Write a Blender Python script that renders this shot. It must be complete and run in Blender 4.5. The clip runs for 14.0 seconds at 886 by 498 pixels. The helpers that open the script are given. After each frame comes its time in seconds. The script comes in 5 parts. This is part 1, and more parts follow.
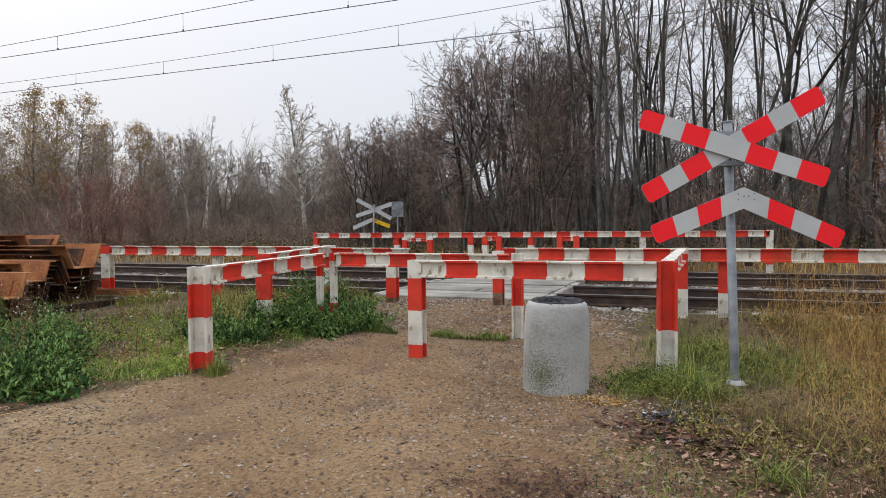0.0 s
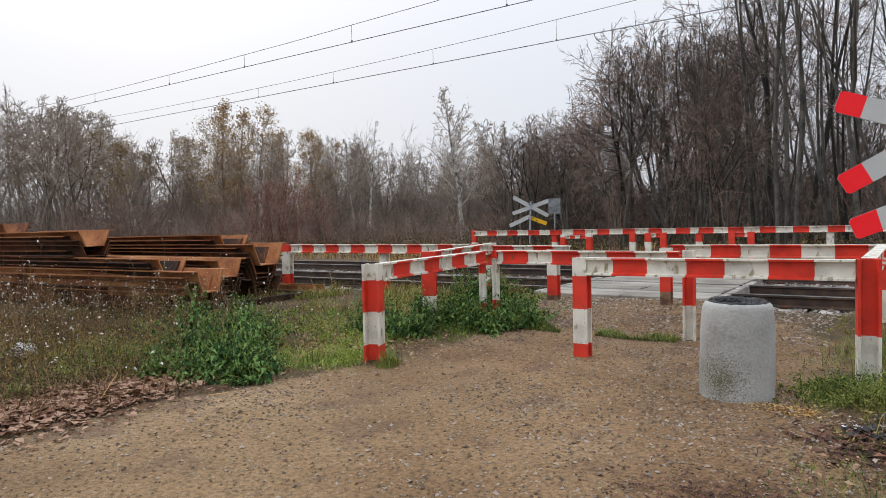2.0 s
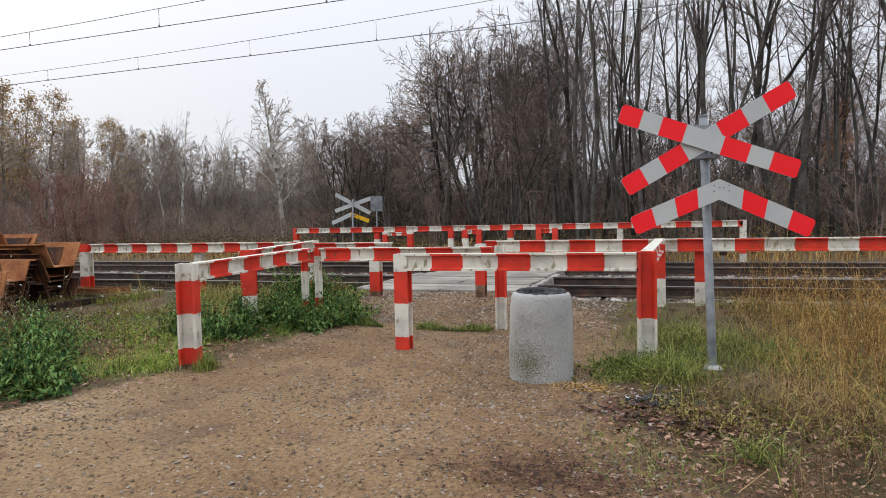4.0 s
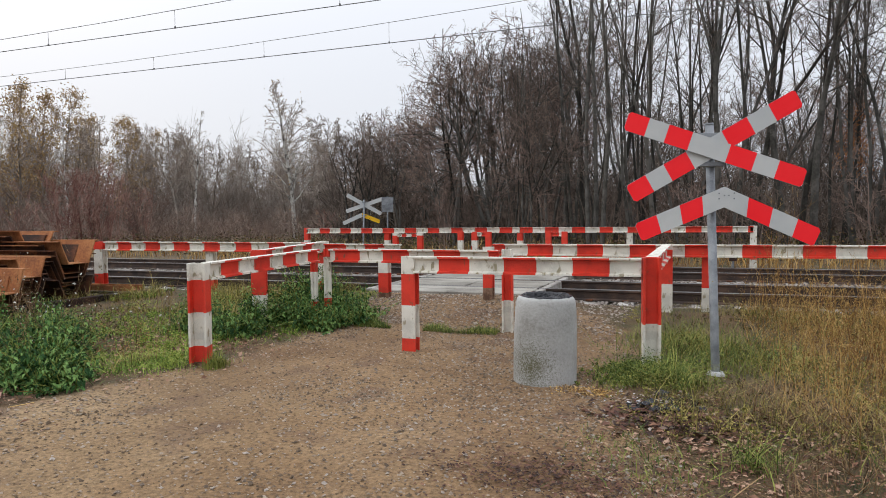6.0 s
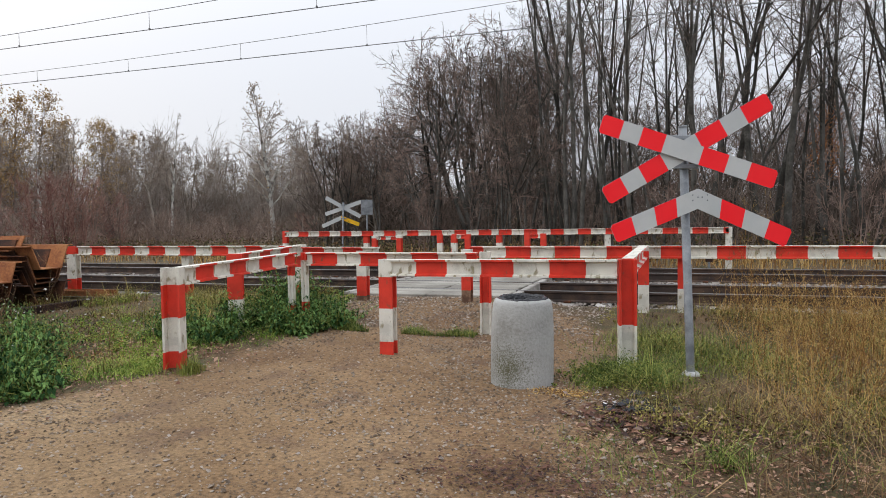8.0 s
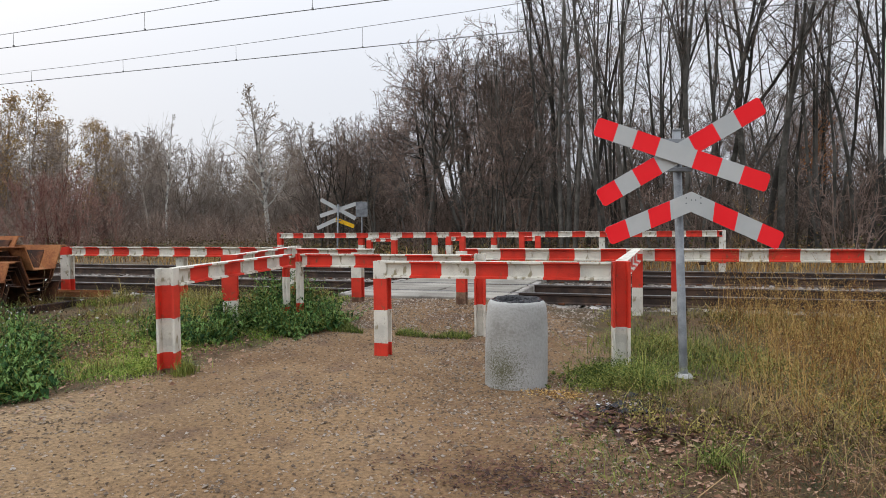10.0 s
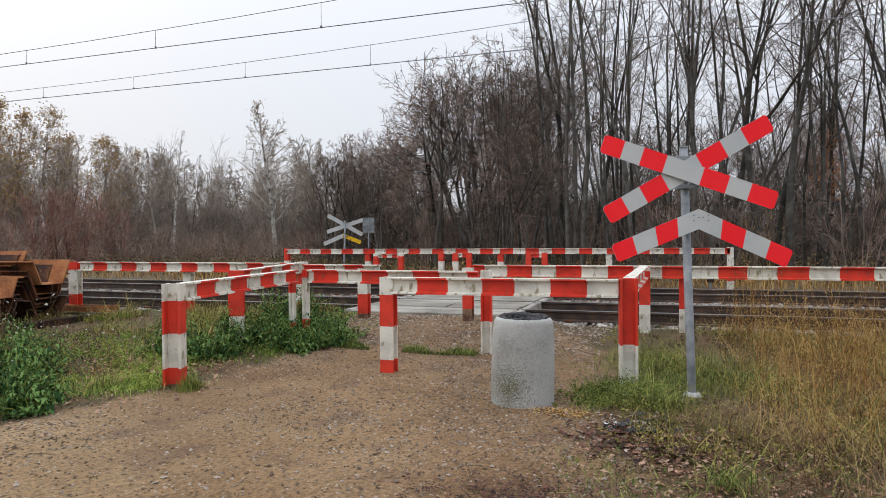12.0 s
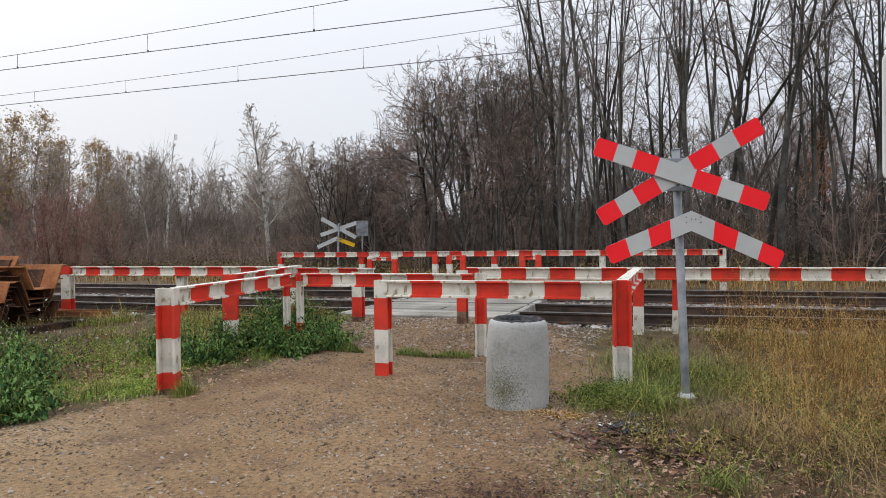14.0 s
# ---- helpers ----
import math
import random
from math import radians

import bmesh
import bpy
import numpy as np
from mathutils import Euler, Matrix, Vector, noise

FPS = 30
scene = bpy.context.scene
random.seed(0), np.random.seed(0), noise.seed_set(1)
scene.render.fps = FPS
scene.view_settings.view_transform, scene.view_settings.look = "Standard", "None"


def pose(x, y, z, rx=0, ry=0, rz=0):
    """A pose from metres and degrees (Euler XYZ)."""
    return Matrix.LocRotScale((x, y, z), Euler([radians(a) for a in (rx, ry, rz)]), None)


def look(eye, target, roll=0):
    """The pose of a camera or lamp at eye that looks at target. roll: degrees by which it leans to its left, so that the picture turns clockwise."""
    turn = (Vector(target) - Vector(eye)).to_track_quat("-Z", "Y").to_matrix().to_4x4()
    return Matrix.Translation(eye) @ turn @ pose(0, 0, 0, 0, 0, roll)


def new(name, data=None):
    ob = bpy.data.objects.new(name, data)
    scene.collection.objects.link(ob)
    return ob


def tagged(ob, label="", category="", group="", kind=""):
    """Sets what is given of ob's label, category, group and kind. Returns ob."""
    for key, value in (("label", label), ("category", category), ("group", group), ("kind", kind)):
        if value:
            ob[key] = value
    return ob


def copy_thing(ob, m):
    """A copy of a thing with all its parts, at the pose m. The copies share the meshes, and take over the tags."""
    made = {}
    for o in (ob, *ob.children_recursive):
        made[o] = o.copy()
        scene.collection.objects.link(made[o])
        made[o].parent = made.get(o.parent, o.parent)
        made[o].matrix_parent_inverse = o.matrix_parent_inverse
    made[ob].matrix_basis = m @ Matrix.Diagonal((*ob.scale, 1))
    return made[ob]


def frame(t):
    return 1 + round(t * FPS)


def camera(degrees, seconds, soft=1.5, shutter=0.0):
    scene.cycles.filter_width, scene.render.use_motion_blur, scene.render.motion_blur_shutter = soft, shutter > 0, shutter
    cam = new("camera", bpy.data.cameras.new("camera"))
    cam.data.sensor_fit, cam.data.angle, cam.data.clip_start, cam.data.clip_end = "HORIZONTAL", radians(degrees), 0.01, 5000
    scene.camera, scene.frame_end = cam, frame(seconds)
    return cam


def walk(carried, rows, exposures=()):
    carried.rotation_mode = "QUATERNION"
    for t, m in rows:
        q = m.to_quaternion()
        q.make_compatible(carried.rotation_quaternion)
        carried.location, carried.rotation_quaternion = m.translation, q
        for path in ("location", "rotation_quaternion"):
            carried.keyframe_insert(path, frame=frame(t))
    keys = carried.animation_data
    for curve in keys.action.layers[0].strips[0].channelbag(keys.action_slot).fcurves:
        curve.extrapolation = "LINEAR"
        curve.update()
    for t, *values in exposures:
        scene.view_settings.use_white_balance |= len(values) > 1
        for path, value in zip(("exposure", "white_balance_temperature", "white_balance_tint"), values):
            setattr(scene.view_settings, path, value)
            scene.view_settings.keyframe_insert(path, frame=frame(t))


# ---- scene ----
cam = camera(67.3, 14.0, soft=0.9)
PATH = [
    (0, (-0.045, 0.232, 1.425), (-0.776, 2.093, 1.349), -0.6),
    (0.5, (-0.072, 0.226, 1.42), (-0.883, 2.052, 1.338), -0.5),
    (1, (-0.122, 0.151, 1.424), (-1.232, 1.812, 1.349), -1.7),
    (1.5, (-0.136, 0.143, 1.428), (-1.361, 1.722, 1.351), -2.0),
    (2, (-0.13, 0.174, 1.428), (-1.267, 1.817, 1.352), -1.3),
    (2.5, (-0.093, 0.206, 1.434), (-1.104, 1.93, 1.36), -0.8),
    (3, (-0.042, 0.258, 1.43), (-0.85, 2.085, 1.329), -1.2),
    (3.5, (0.007, 0.219, 1.418), (-0.785, 2.05, 1.284), -1.6),
    (4, (-0.073, 0.081, 1.429), (-0.741, 1.964, 1.333), -1.3),
    (4.2, (-0.074, 0.023, 1.43), (-0.779, 1.892, 1.327), -0.5),
    (6.3, (-0.001, 0.014, 1.457), (-0.698, 1.887, 1.365), -0.6),
    (6.5, (-0.006, 0.018, 1.449), (-0.7, 1.891, 1.352), -0.6),
    (7, (-0.001, 0.027, 1.448), (-0.68, 1.906, 1.354), -0.2),
    (7.5, (0.021, 0.036, 1.459), (-0.629, 1.925, 1.371), -0.8),
    (10, (0.031, 0.016, 1.452), (-0.598, 1.913, 1.373), -0.6),
    (10.5, (0.03, 0.02, 1.453), (-0.625, 1.91, 1.414), -0.9),
    (11, (0.03, 0.019, 1.457), (-0.655, 1.898, 1.451), -1.1),
    (11.5, (0.03, 0.019, 1.456), (-0.637, 1.904, 1.428), -0.2),
    (12, (0.03, 0.026, 1.454), (-0.618, 1.918, 1.424), -0.4),
    (12.5, (0.03, 0.035, 1.453), (-0.589, 1.936, 1.415), -0.6),
    (13, (0.035, 0.037, 1.455), (-0.557, 1.948, 1.437), -0.9),
    (13.5, (0.032, 0.023, 1.46), (-0.511, 1.948, 1.439), -0.8),
    (14, (0.03, 0.012, 1.46), (-0.6, 1.91, 1.437), -0.7),
]
walk(cam, [(t, look(eye, target, roll)) for t, eye, target, roll in PATH], [(0, 0.0), (3, 0.0), (4.2, 0.06), (7.5, 0.06), (10, 0.03), (14, 0.03)])


# ---- world and light: even overcast sky ----
world = bpy.data.worlds.new("overcast_sky")
scene.world = world
world.use_nodes = True
wn, wl = world.node_tree.nodes, world.node_tree.links
bg = wn["Background"]
sky = wn.new("ShaderNodeTexSky")
sky.sky_type = "NISHITA"
sky.sun_disc = False
sky.sun_elevation, sky.sun_rotation = radians(32), radians(-60)
sky.dust_density, sky.air_density = 4.0, 1.0
pale = wn.new("ShaderNodeMix")
pale.data_type = "RGBA"
pale.inputs[0].default_value = 0.93
pale.inputs[7].default_value = (8.55, 8.9, 9.65, 1)
wl.new(sky.outputs[0], pale.inputs[6])
# an overcast sky is brightest overhead
way = wn.new("ShaderNodeTexCoord")
parts = wn.new("ShaderNodeSeparateXYZ")
wl.new(way.outputs["Generated"], parts.inputs[0])
square = wn.new("ShaderNodeMath")
square.operation = "MULTIPLY"
wl.new(parts.outputs[2], square.inputs[0])
wl.new(parts.outputs[2], square.inputs[1])
rise = wn.new("ShaderNodeMath")
rise.operation = "MULTIPLY_ADD"
wl.new(square.outputs[0], rise.inputs[0])
rise.inputs[1].default_value, rise.inputs[2].default_value = 1.55, 0.88
scaled = wn.new("ShaderNodeVectorMath")
scaled.operation = "SCALE"
wl.new(pale.outputs[2], scaled.inputs[0])
wl.new(rise.outputs[0], scaled.inputs["Scale"])
wl.new(scaled.outputs[0], bg.inputs[0])
bg.inputs[1].default_value = 0.1
sun = new("sun", bpy.data.lights.new("sun", "SUN"))
sun.data.energy, sun.data.angle, sun.data.color = 0.8, radians(40), (1.0, 0.97, 0.93)
sun.matrix_world = look((-30, -16, 25), (0, 0, 0))


# ---- materials ----
def mat(name, colours, scale=4.0, fine=60.0, rough=0.8, bump=0.3, metal=0.0, detail=6.0, spread=(0.35, 0.65), per_object=0.0, island=0.0, dist=0.01, spec=0.3):
    """A surface with stains at one scale and grain at another."""
    m = bpy.data.materials.new(name)
    m.use_nodes = True
    n, l = m.node_tree.nodes, m.node_tree.links
    bsdf = n["Principled BSDF"]
    tc = n.new("ShaderNodeTexCoord")
    big, small = n.new("ShaderNodeTexNoise"), n.new("ShaderNodeTexNoise")
    for tex, s in ((big, scale), (small, fine)):
        tex.inputs["Scale"].default_value, tex.inputs["Detail"].default_value = s, detail
        l.new(tc.outputs["Object"], tex.inputs["Vector"])
    ramp = n.new("ShaderNodeValToRGB")
    els = ramp.color_ramp.elements
    while len(els) < len(colours):
        els.new(0.5)
    for i, c in enumerate(colours):
        els[i].position = spread[0] + (spread[1] - spread[0]) * i / max(1, len(colours) - 1)
        els[i].color = (*c, 1)
    add = n.new("ShaderNodeMath")
    add.operation = "MULTIPLY_ADD"
    l.new(small.outputs[0], add.inputs[0])
    add.inputs[1].default_value = 0.35
    sub = n.new("ShaderNodeMath")
    sub.operation = "SUBTRACT"
    l.new(big.outputs[0], sub.inputs[0])
    sub.inputs[1].default_value = 0.175
    l.new(sub.outputs[0], add.inputs[2])
    fac = add.outputs[0]
    if per_object or island:
        src = n.new("ShaderNodeNewGeometry").outputs["Random Per Island"] if island else n.new("ShaderNodeObjectInfo").outputs["Random"]
        vary = n.new("ShaderNodeMath")
        vary.operation = "MULTIPLY_ADD"
        l.new(src, vary.inputs[0])
        vary.inputs[1].default_value = island or per_object
        vary.inputs[2].default_value = -0.5 * (island or per_object)
        both = n.new("ShaderNodeMath")
        l.new(vary.outputs[0], both.inputs[0])
        l.new(fac, both.inputs[1])
        fac = both.outputs[0]
    l.new(fac, ramp.inputs[0])
    l.new(ramp.outputs[0], bsdf.inputs["Base Color"])
    bsdf.inputs["Roughness"].default_value, bsdf.inputs["Metallic"].default_value = rough, metal
    bsdf.inputs["Specular IOR Level"].default_value = 0.5 if metal else spec
    if bump:
        b = n.new("ShaderNodeBump")
        b.inputs["Strength"].default_value, b.inputs["Distance"].default_value = bump, dist
        l.new(small.outputs[0], b.inputs["Height"])
        l.new(b.outputs[0], bsdf.inputs["Normal"])
    return m


def paint(name, colour, worn, amount=0.62):
    """Old brushed paint with chips, grime and drips."""
    m = mat(name, (tuple(0.8 * c for c in colour), colour, tuple(min(1, 1.1 * c) for c in colour)), 5, 90, 0.55, 0.15)
    n, l = m.node_tree.nodes, m.node_tree.links
    bsdf = n["Principled BSDF"]
    tc = n.new("ShaderNodeTexCoord")
    chips = n.new("ShaderNodeTexNoise")
    chips.inputs["Scale"].default_value, chips.inputs["Detail"].default_value = 14, 10
    squeeze = n.new("ShaderNodeMapping")
    squeeze.inputs["Scale"].default_value = (1.0, 1.0, 0.45)
    l.new(tc.outputs["Object"], squeeze.inputs["Vector"])
    l.new(squeeze.outputs[0], chips.inputs["Vector"])
    cut = n.new("ShaderNodeValToRGB")
    cut.color_ramp.elements[0].position, cut.color_ramp.elements[1].position = amount, amount + 0.07
    l.new(chips.outputs[0], cut.inputs[0])
    mix = n.new("ShaderNodeMix")
    mix.data_type = "RGBA"
    l.new(cut.outputs[0], mix.inputs[0])
    l.new(bsdf.inputs["Base Color"].links[0].from_socket, mix.inputs[6])
    mix.inputs[7].default_value = (*worn, 1)
    l.new(mix.outputs[2], bsdf.inputs["Base Color"])
    return m


RED = paint("red_paint", (0.62, 0.042, 0.022), (0.24, 0.08, 0.045))
WHITE = paint("white_paint", (0.66, 0.635, 0.56), (0.30, 0.26, 0.17), 0.57)
RED_FILM = mat("red_reflective_film", ((0.97, 0.022, 0.03), (1.0, 0.03, 0.038)), 3, 300, 0.5, 0.03, spec=0.12)
GREY_FILM = mat("grey_white_film", ((0.46, 0.48, 0.48), (0.54, 0.55, 0.54)), 3, 200, 0.4, 0.03)
YELLOW_FILM = mat("yellow_film", ((0.75, 0.42, 0.01), (0.85, 0.50, 0.015)), 3, 200, 0.4, 0.03)
WHITE_FILM = mat("white_film", ((0.66, 0.67, 0.67), (0.74, 0.75, 0.75)), 3, 200, 0.4, 0.03)
BLACK_FILM = mat("black_film", ((0.02, 0.02, 0.02), (0.03, 0.03, 0.03)), 3, 200, 0.5, 0.03)
BROWN_FILM = mat("brown_film", ((0.10, 0.035, 0.02), (0.13, 0.05, 0.03)), 3, 200, 0.5, 0.03)
GALV = mat("galvanised_steel", ((0.15, 0.16, 0.175), (0.21, 0.225, 0.24), (0.28, 0.295, 0.31)), 7, 90, 0.55, 0.1, metal=0.3)
RAIL = mat("rusty_rail_steel", ((0.028, 0.021, 0.018), (0.052, 0.035, 0.028), (0.09, 0.055, 0.038)), 3, 70, 0.75, 0.3)
RAILHEAD = mat("polished_rail_head", ((0.10, 0.095, 0.09), (0.17, 0.165, 0.16)), 3, 60, 0.45, 0.05, metal=0.8)
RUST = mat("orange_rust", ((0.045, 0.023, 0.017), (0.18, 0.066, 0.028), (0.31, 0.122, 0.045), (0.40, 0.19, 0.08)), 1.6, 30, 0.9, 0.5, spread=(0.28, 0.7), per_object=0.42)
# Dark rust; on the sheet piles it paints the shade between nested sheets.
RUST_DARK_AND_SHADE = mat("dark_rust_and_shade", ((0.018, 0.011, 0.009), (0.045, 0.021, 0.013), (0.12, 0.046, 0.02)), 2.2, 40, 0.9, 0.5, per_object=0.25)
RUST_FOOT = mat("rust_stained_steel", ((0.10, 0.055, 0.035), (0.19, 0.115, 0.075), (0.28, 0.19, 0.13)), 6, 50, 0.9, 0.4)
CONCRETE = mat("grey_concrete", ((0.25, 0.25, 0.24), (0.35, 0.35, 0.34), (0.42, 0.42, 0.41)), 3.0, 55, 0.9, 0.45)
DECK = mat("pale_concrete", ((0.19, 0.175, 0.15), (0.27, 0.255, 0.22), (0.34, 0.32, 0.28)), 1.2, 45, 0.9, 0.4, per_object=0.15)
SLEEPER = mat("weathered_concrete_sleeper", ((0.17, 0.155, 0.135), (0.28, 0.26, 0.235), (0.41, 0.39, 0.36)), 3, 50, 0.9, 0.4, per_object=0.25)
BALLAST = mat("ballast_stone", ((0.10, 0.085, 0.075), (0.2, 0.172, 0.15), (0.31, 0.278, 0.25)), 4, 60, 0.9, 0.3, island=0.6)
PEBBLE = mat("path_pebble", ((0.105, 0.072, 0.046), (0.205, 0.148, 0.102), (0.34, 0.275, 0.21)), 6, 60, 0.9, 0.2, island=0.7)
BAG = mat("black_plastic_bag", ((0.008, 0.008, 0.011), (0.018, 0.018, 0.022)), 10, 30, 0.26, 0.8, dist=0.03, spec=0.4)
BARK = mat("dark_bark", ((0.034, 0.032, 0.027), (0.066, 0.062, 0.054), (0.125, 0.118, 0.105)), 1.5, 14, 0.95, 0.6, per_object=0.3)
# Bark of far trees, greyed in its base colour to imitate haze.
BARK_GREY_HAZED = mat("haze_greyed_bark", ((0.12, 0.096, 0.077), (0.19, 0.157, 0.128), (0.27, 0.232, 0.197)), 1.5, 14, 0.95, 0.5, per_object=0.3)
# White birch bark, its base colour dulled as haze would mute it.
BIRCH_HAZED = mat("haze_dulled_birch_bark", ((0.09, 0.08, 0.07), (0.33, 0.31, 0.28), (0.47, 0.45, 0.41)), 3, 12, 0.85, 0.3, spread=(0.36, 0.55))
TWIG = mat("brown_twigs", ((0.075, 0.055, 0.043), (0.135, 0.10, 0.08), (0.21, 0.165, 0.135)), 0.7, 8, 0.95, 0, per_object=0.35)
TWIG_RED = mat("reddish_twigs", ((0.14, 0.097, 0.078), (0.22, 0.155, 0.127), (0.31, 0.225, 0.187)), 0.8, 8, 0.95, 0, per_object=0.35)
# Twigs of far trees, brown and grey, with distance haze mixed into the colour.
TWIG_BROWN_HAZED = mat("haze_paled_brown_twigs", ((0.175, 0.135, 0.107), (0.27, 0.215, 0.176), (0.36, 0.297, 0.248)), 0.7, 8, 0.95, 0, per_object=0.35)
TWIG_GREY_HAZED = mat("haze_paled_grey_twigs", ((0.23, 0.18, 0.143), (0.33, 0.27, 0.22), (0.42, 0.357, 0.30)), 0.7, 8, 0.95, 0, per_object=0.35)
LEAF_YELLOW = mat("yellow_autumn_leaves", ((0.21, 0.12, 0.045), (0.34, 0.215, 0.085), (0.43, 0.295, 0.13)), 1, 10, 0.8, 0, island=0.5)
LEAF_RUSSET = mat("russet_autumn_leaves", ((0.20, 0.07, 0.02), (0.32, 0.12, 0.035), (0.42, 0.19, 0.06)), 1, 10, 0.8, 0, island=0.5)
LEAF_BROWN = mat("fallen_brown_leaves", ((0.13, 0.062, 0.036), (0.25, 0.135, 0.085), (0.38, 0.245, 0.17)), 3, 30, 0.85, 0.2, island=0.7)
LEAF_GREEN = mat("nettle_leaves", ((0.016, 0.05, 0.012), (0.055, 0.13, 0.03), (0.15, 0.25, 0.07)), 4, 40, 0.75, 0.3, island=0.6, spec=0.15)
GRASS_GREEN = mat("green_grass", ((0.055, 0.088, 0.014), (0.13, 0.175, 0.03), (0.245, 0.26, 0.06)), 1.2, 20, 0.8, 0, island=0.6)
GRASS_BRIGHT = mat("bright_green_grass", ((0.085, 0.15, 0.016), (0.18, 0.275, 0.035), (0.32, 0.38, 0.08)), 1.2, 20, 0.8, 0, island=0.6)
GRASS_DRY = mat("dry_grass", ((0.15, 0.07, 0.018), (0.34, 0.19, 0.05), (0.50, 0.33, 0.12)), 1.0, 15, 0.85, 0, island=0.6)
GRASS_BROWN = mat("brown_withered_grass", ((0.085, 0.045, 0.018), (0.18, 0.105, 0.048), (0.30, 0.20, 0.10)), 1.0, 15, 0.85, 0, island=0.6)
GRASS_OLIVE = mat("olive_grass", ((0.09, 0.085, 0.018), (0.2, 0.18, 0.04), (0.34, 0.28, 0.085)), 1.0, 15, 0.85, 0, island=0.6)
FORB = mat("withered_weed_leaves", ((0.16, 0.075, 0.025), (0.34, 0.18, 0.06), (0.27, 0.205, 0.055), (0.48, 0.31, 0.13)), 1.2, 20, 0.85, 0, island=0.9, spread=(0.2, 0.8))
# Dark withered weeds; beside the track their colour also paints shade between stalks.
FORB_DARK_AND_SHADE = mat("dark_weeds_and_gap_shade", ((0.035, 0.020, 0.011), (0.085, 0.050, 0.022), (0.075, 0.10, 0.026), (0.19, 0.115, 0.055)), 1.2, 20, 0.85, 0, island=0.9, spread=(0.2, 0.8))
STONE = mat("loose_stone", ((0.10, 0.072, 0.05), (0.19, 0.15, 0.115), (0.27, 0.225, 0.185), (0.37, 0.325, 0.28)), 6, 60, 0.9, 0.2, island=0.6, spread=(0.3, 0.75))
GRIT = mat("grey_grit", ((0.11, 0.078, 0.05), (0.18, 0.138, 0.098), (0.27, 0.222, 0.172)), 6, 60, 0.9, 0.2, island=0.7)
SEED = mat("pale_seed_heads", ((0.42, 0.40, 0.36), (0.6, 0.58, 0.54)), 5, 40, 0.9, 0, island=0.4)
LEAF_PALE = mat("bleached_leaves", ((0.15, 0.1, 0.075), (0.24, 0.175, 0.14), (0.36, 0.3, 0.26)), 3, 30, 0.85, 0.2, island=0.7)
LEAF_DARK = mat("damp_dark_leaves", ((0.032, 0.014, 0.01), (0.078, 0.032, 0.02), (0.13, 0.06, 0.038)), 3, 30, 0.7, 0.2, island=0.7)
# Olive leaves of far trees, lightened in their colour for distance haze.
LEAF_OLIVE_HAZED = mat("haze_paled_olive_leaves", ((0.18, 0.125, 0.055), (0.27, 0.185, 0.085), (0.36, 0.25, 0.125)), 1, 10, 0.85, 0, island=0.5)
TWIG_ROSE = mat("red_shoots", ((0.18, 0.085, 0.07), (0.26, 0.14, 0.11), (0.34, 0.21, 0.17)), 0.8, 8, 0.95, 0, per_object=0.3)
LITTER = mat("pale_litter", ((0.45, 0.46, 0.48), (0.65, 0.66, 0.68)), 8, 60, 0.6, 0.2, island=0.5)
THICKET = mat("dark_brown_stems", ((0.065, 0.05, 0.04), (0.115, 0.09, 0.072), (0.17, 0.137, 0.112)), 0.15, 3, 0.95, 0, island=0.5)
THICKET_GREY = mat("grey_brown_stems", ((0.165, 0.135, 0.11), (0.25, 0.208, 0.175), (0.34, 0.292, 0.25)), 0.12, 3, 0.95, 0, island=0.5)
# Reddish-brown stems, paled and greyed in colour to look hazy.
THICKET_WARM_HAZED = mat("haze_paled_warm_stems", ((0.155, 0.105, 0.083), (0.24, 0.17, 0.135), (0.34, 0.262, 0.21)), 0.12, 3, 0.95, 0, island=0.5)
WIRE = mat("copper_wire", ((0.12, 0.12, 0.12), (0.18, 0.178, 0.175)), 3, 60, 0.6, 0)


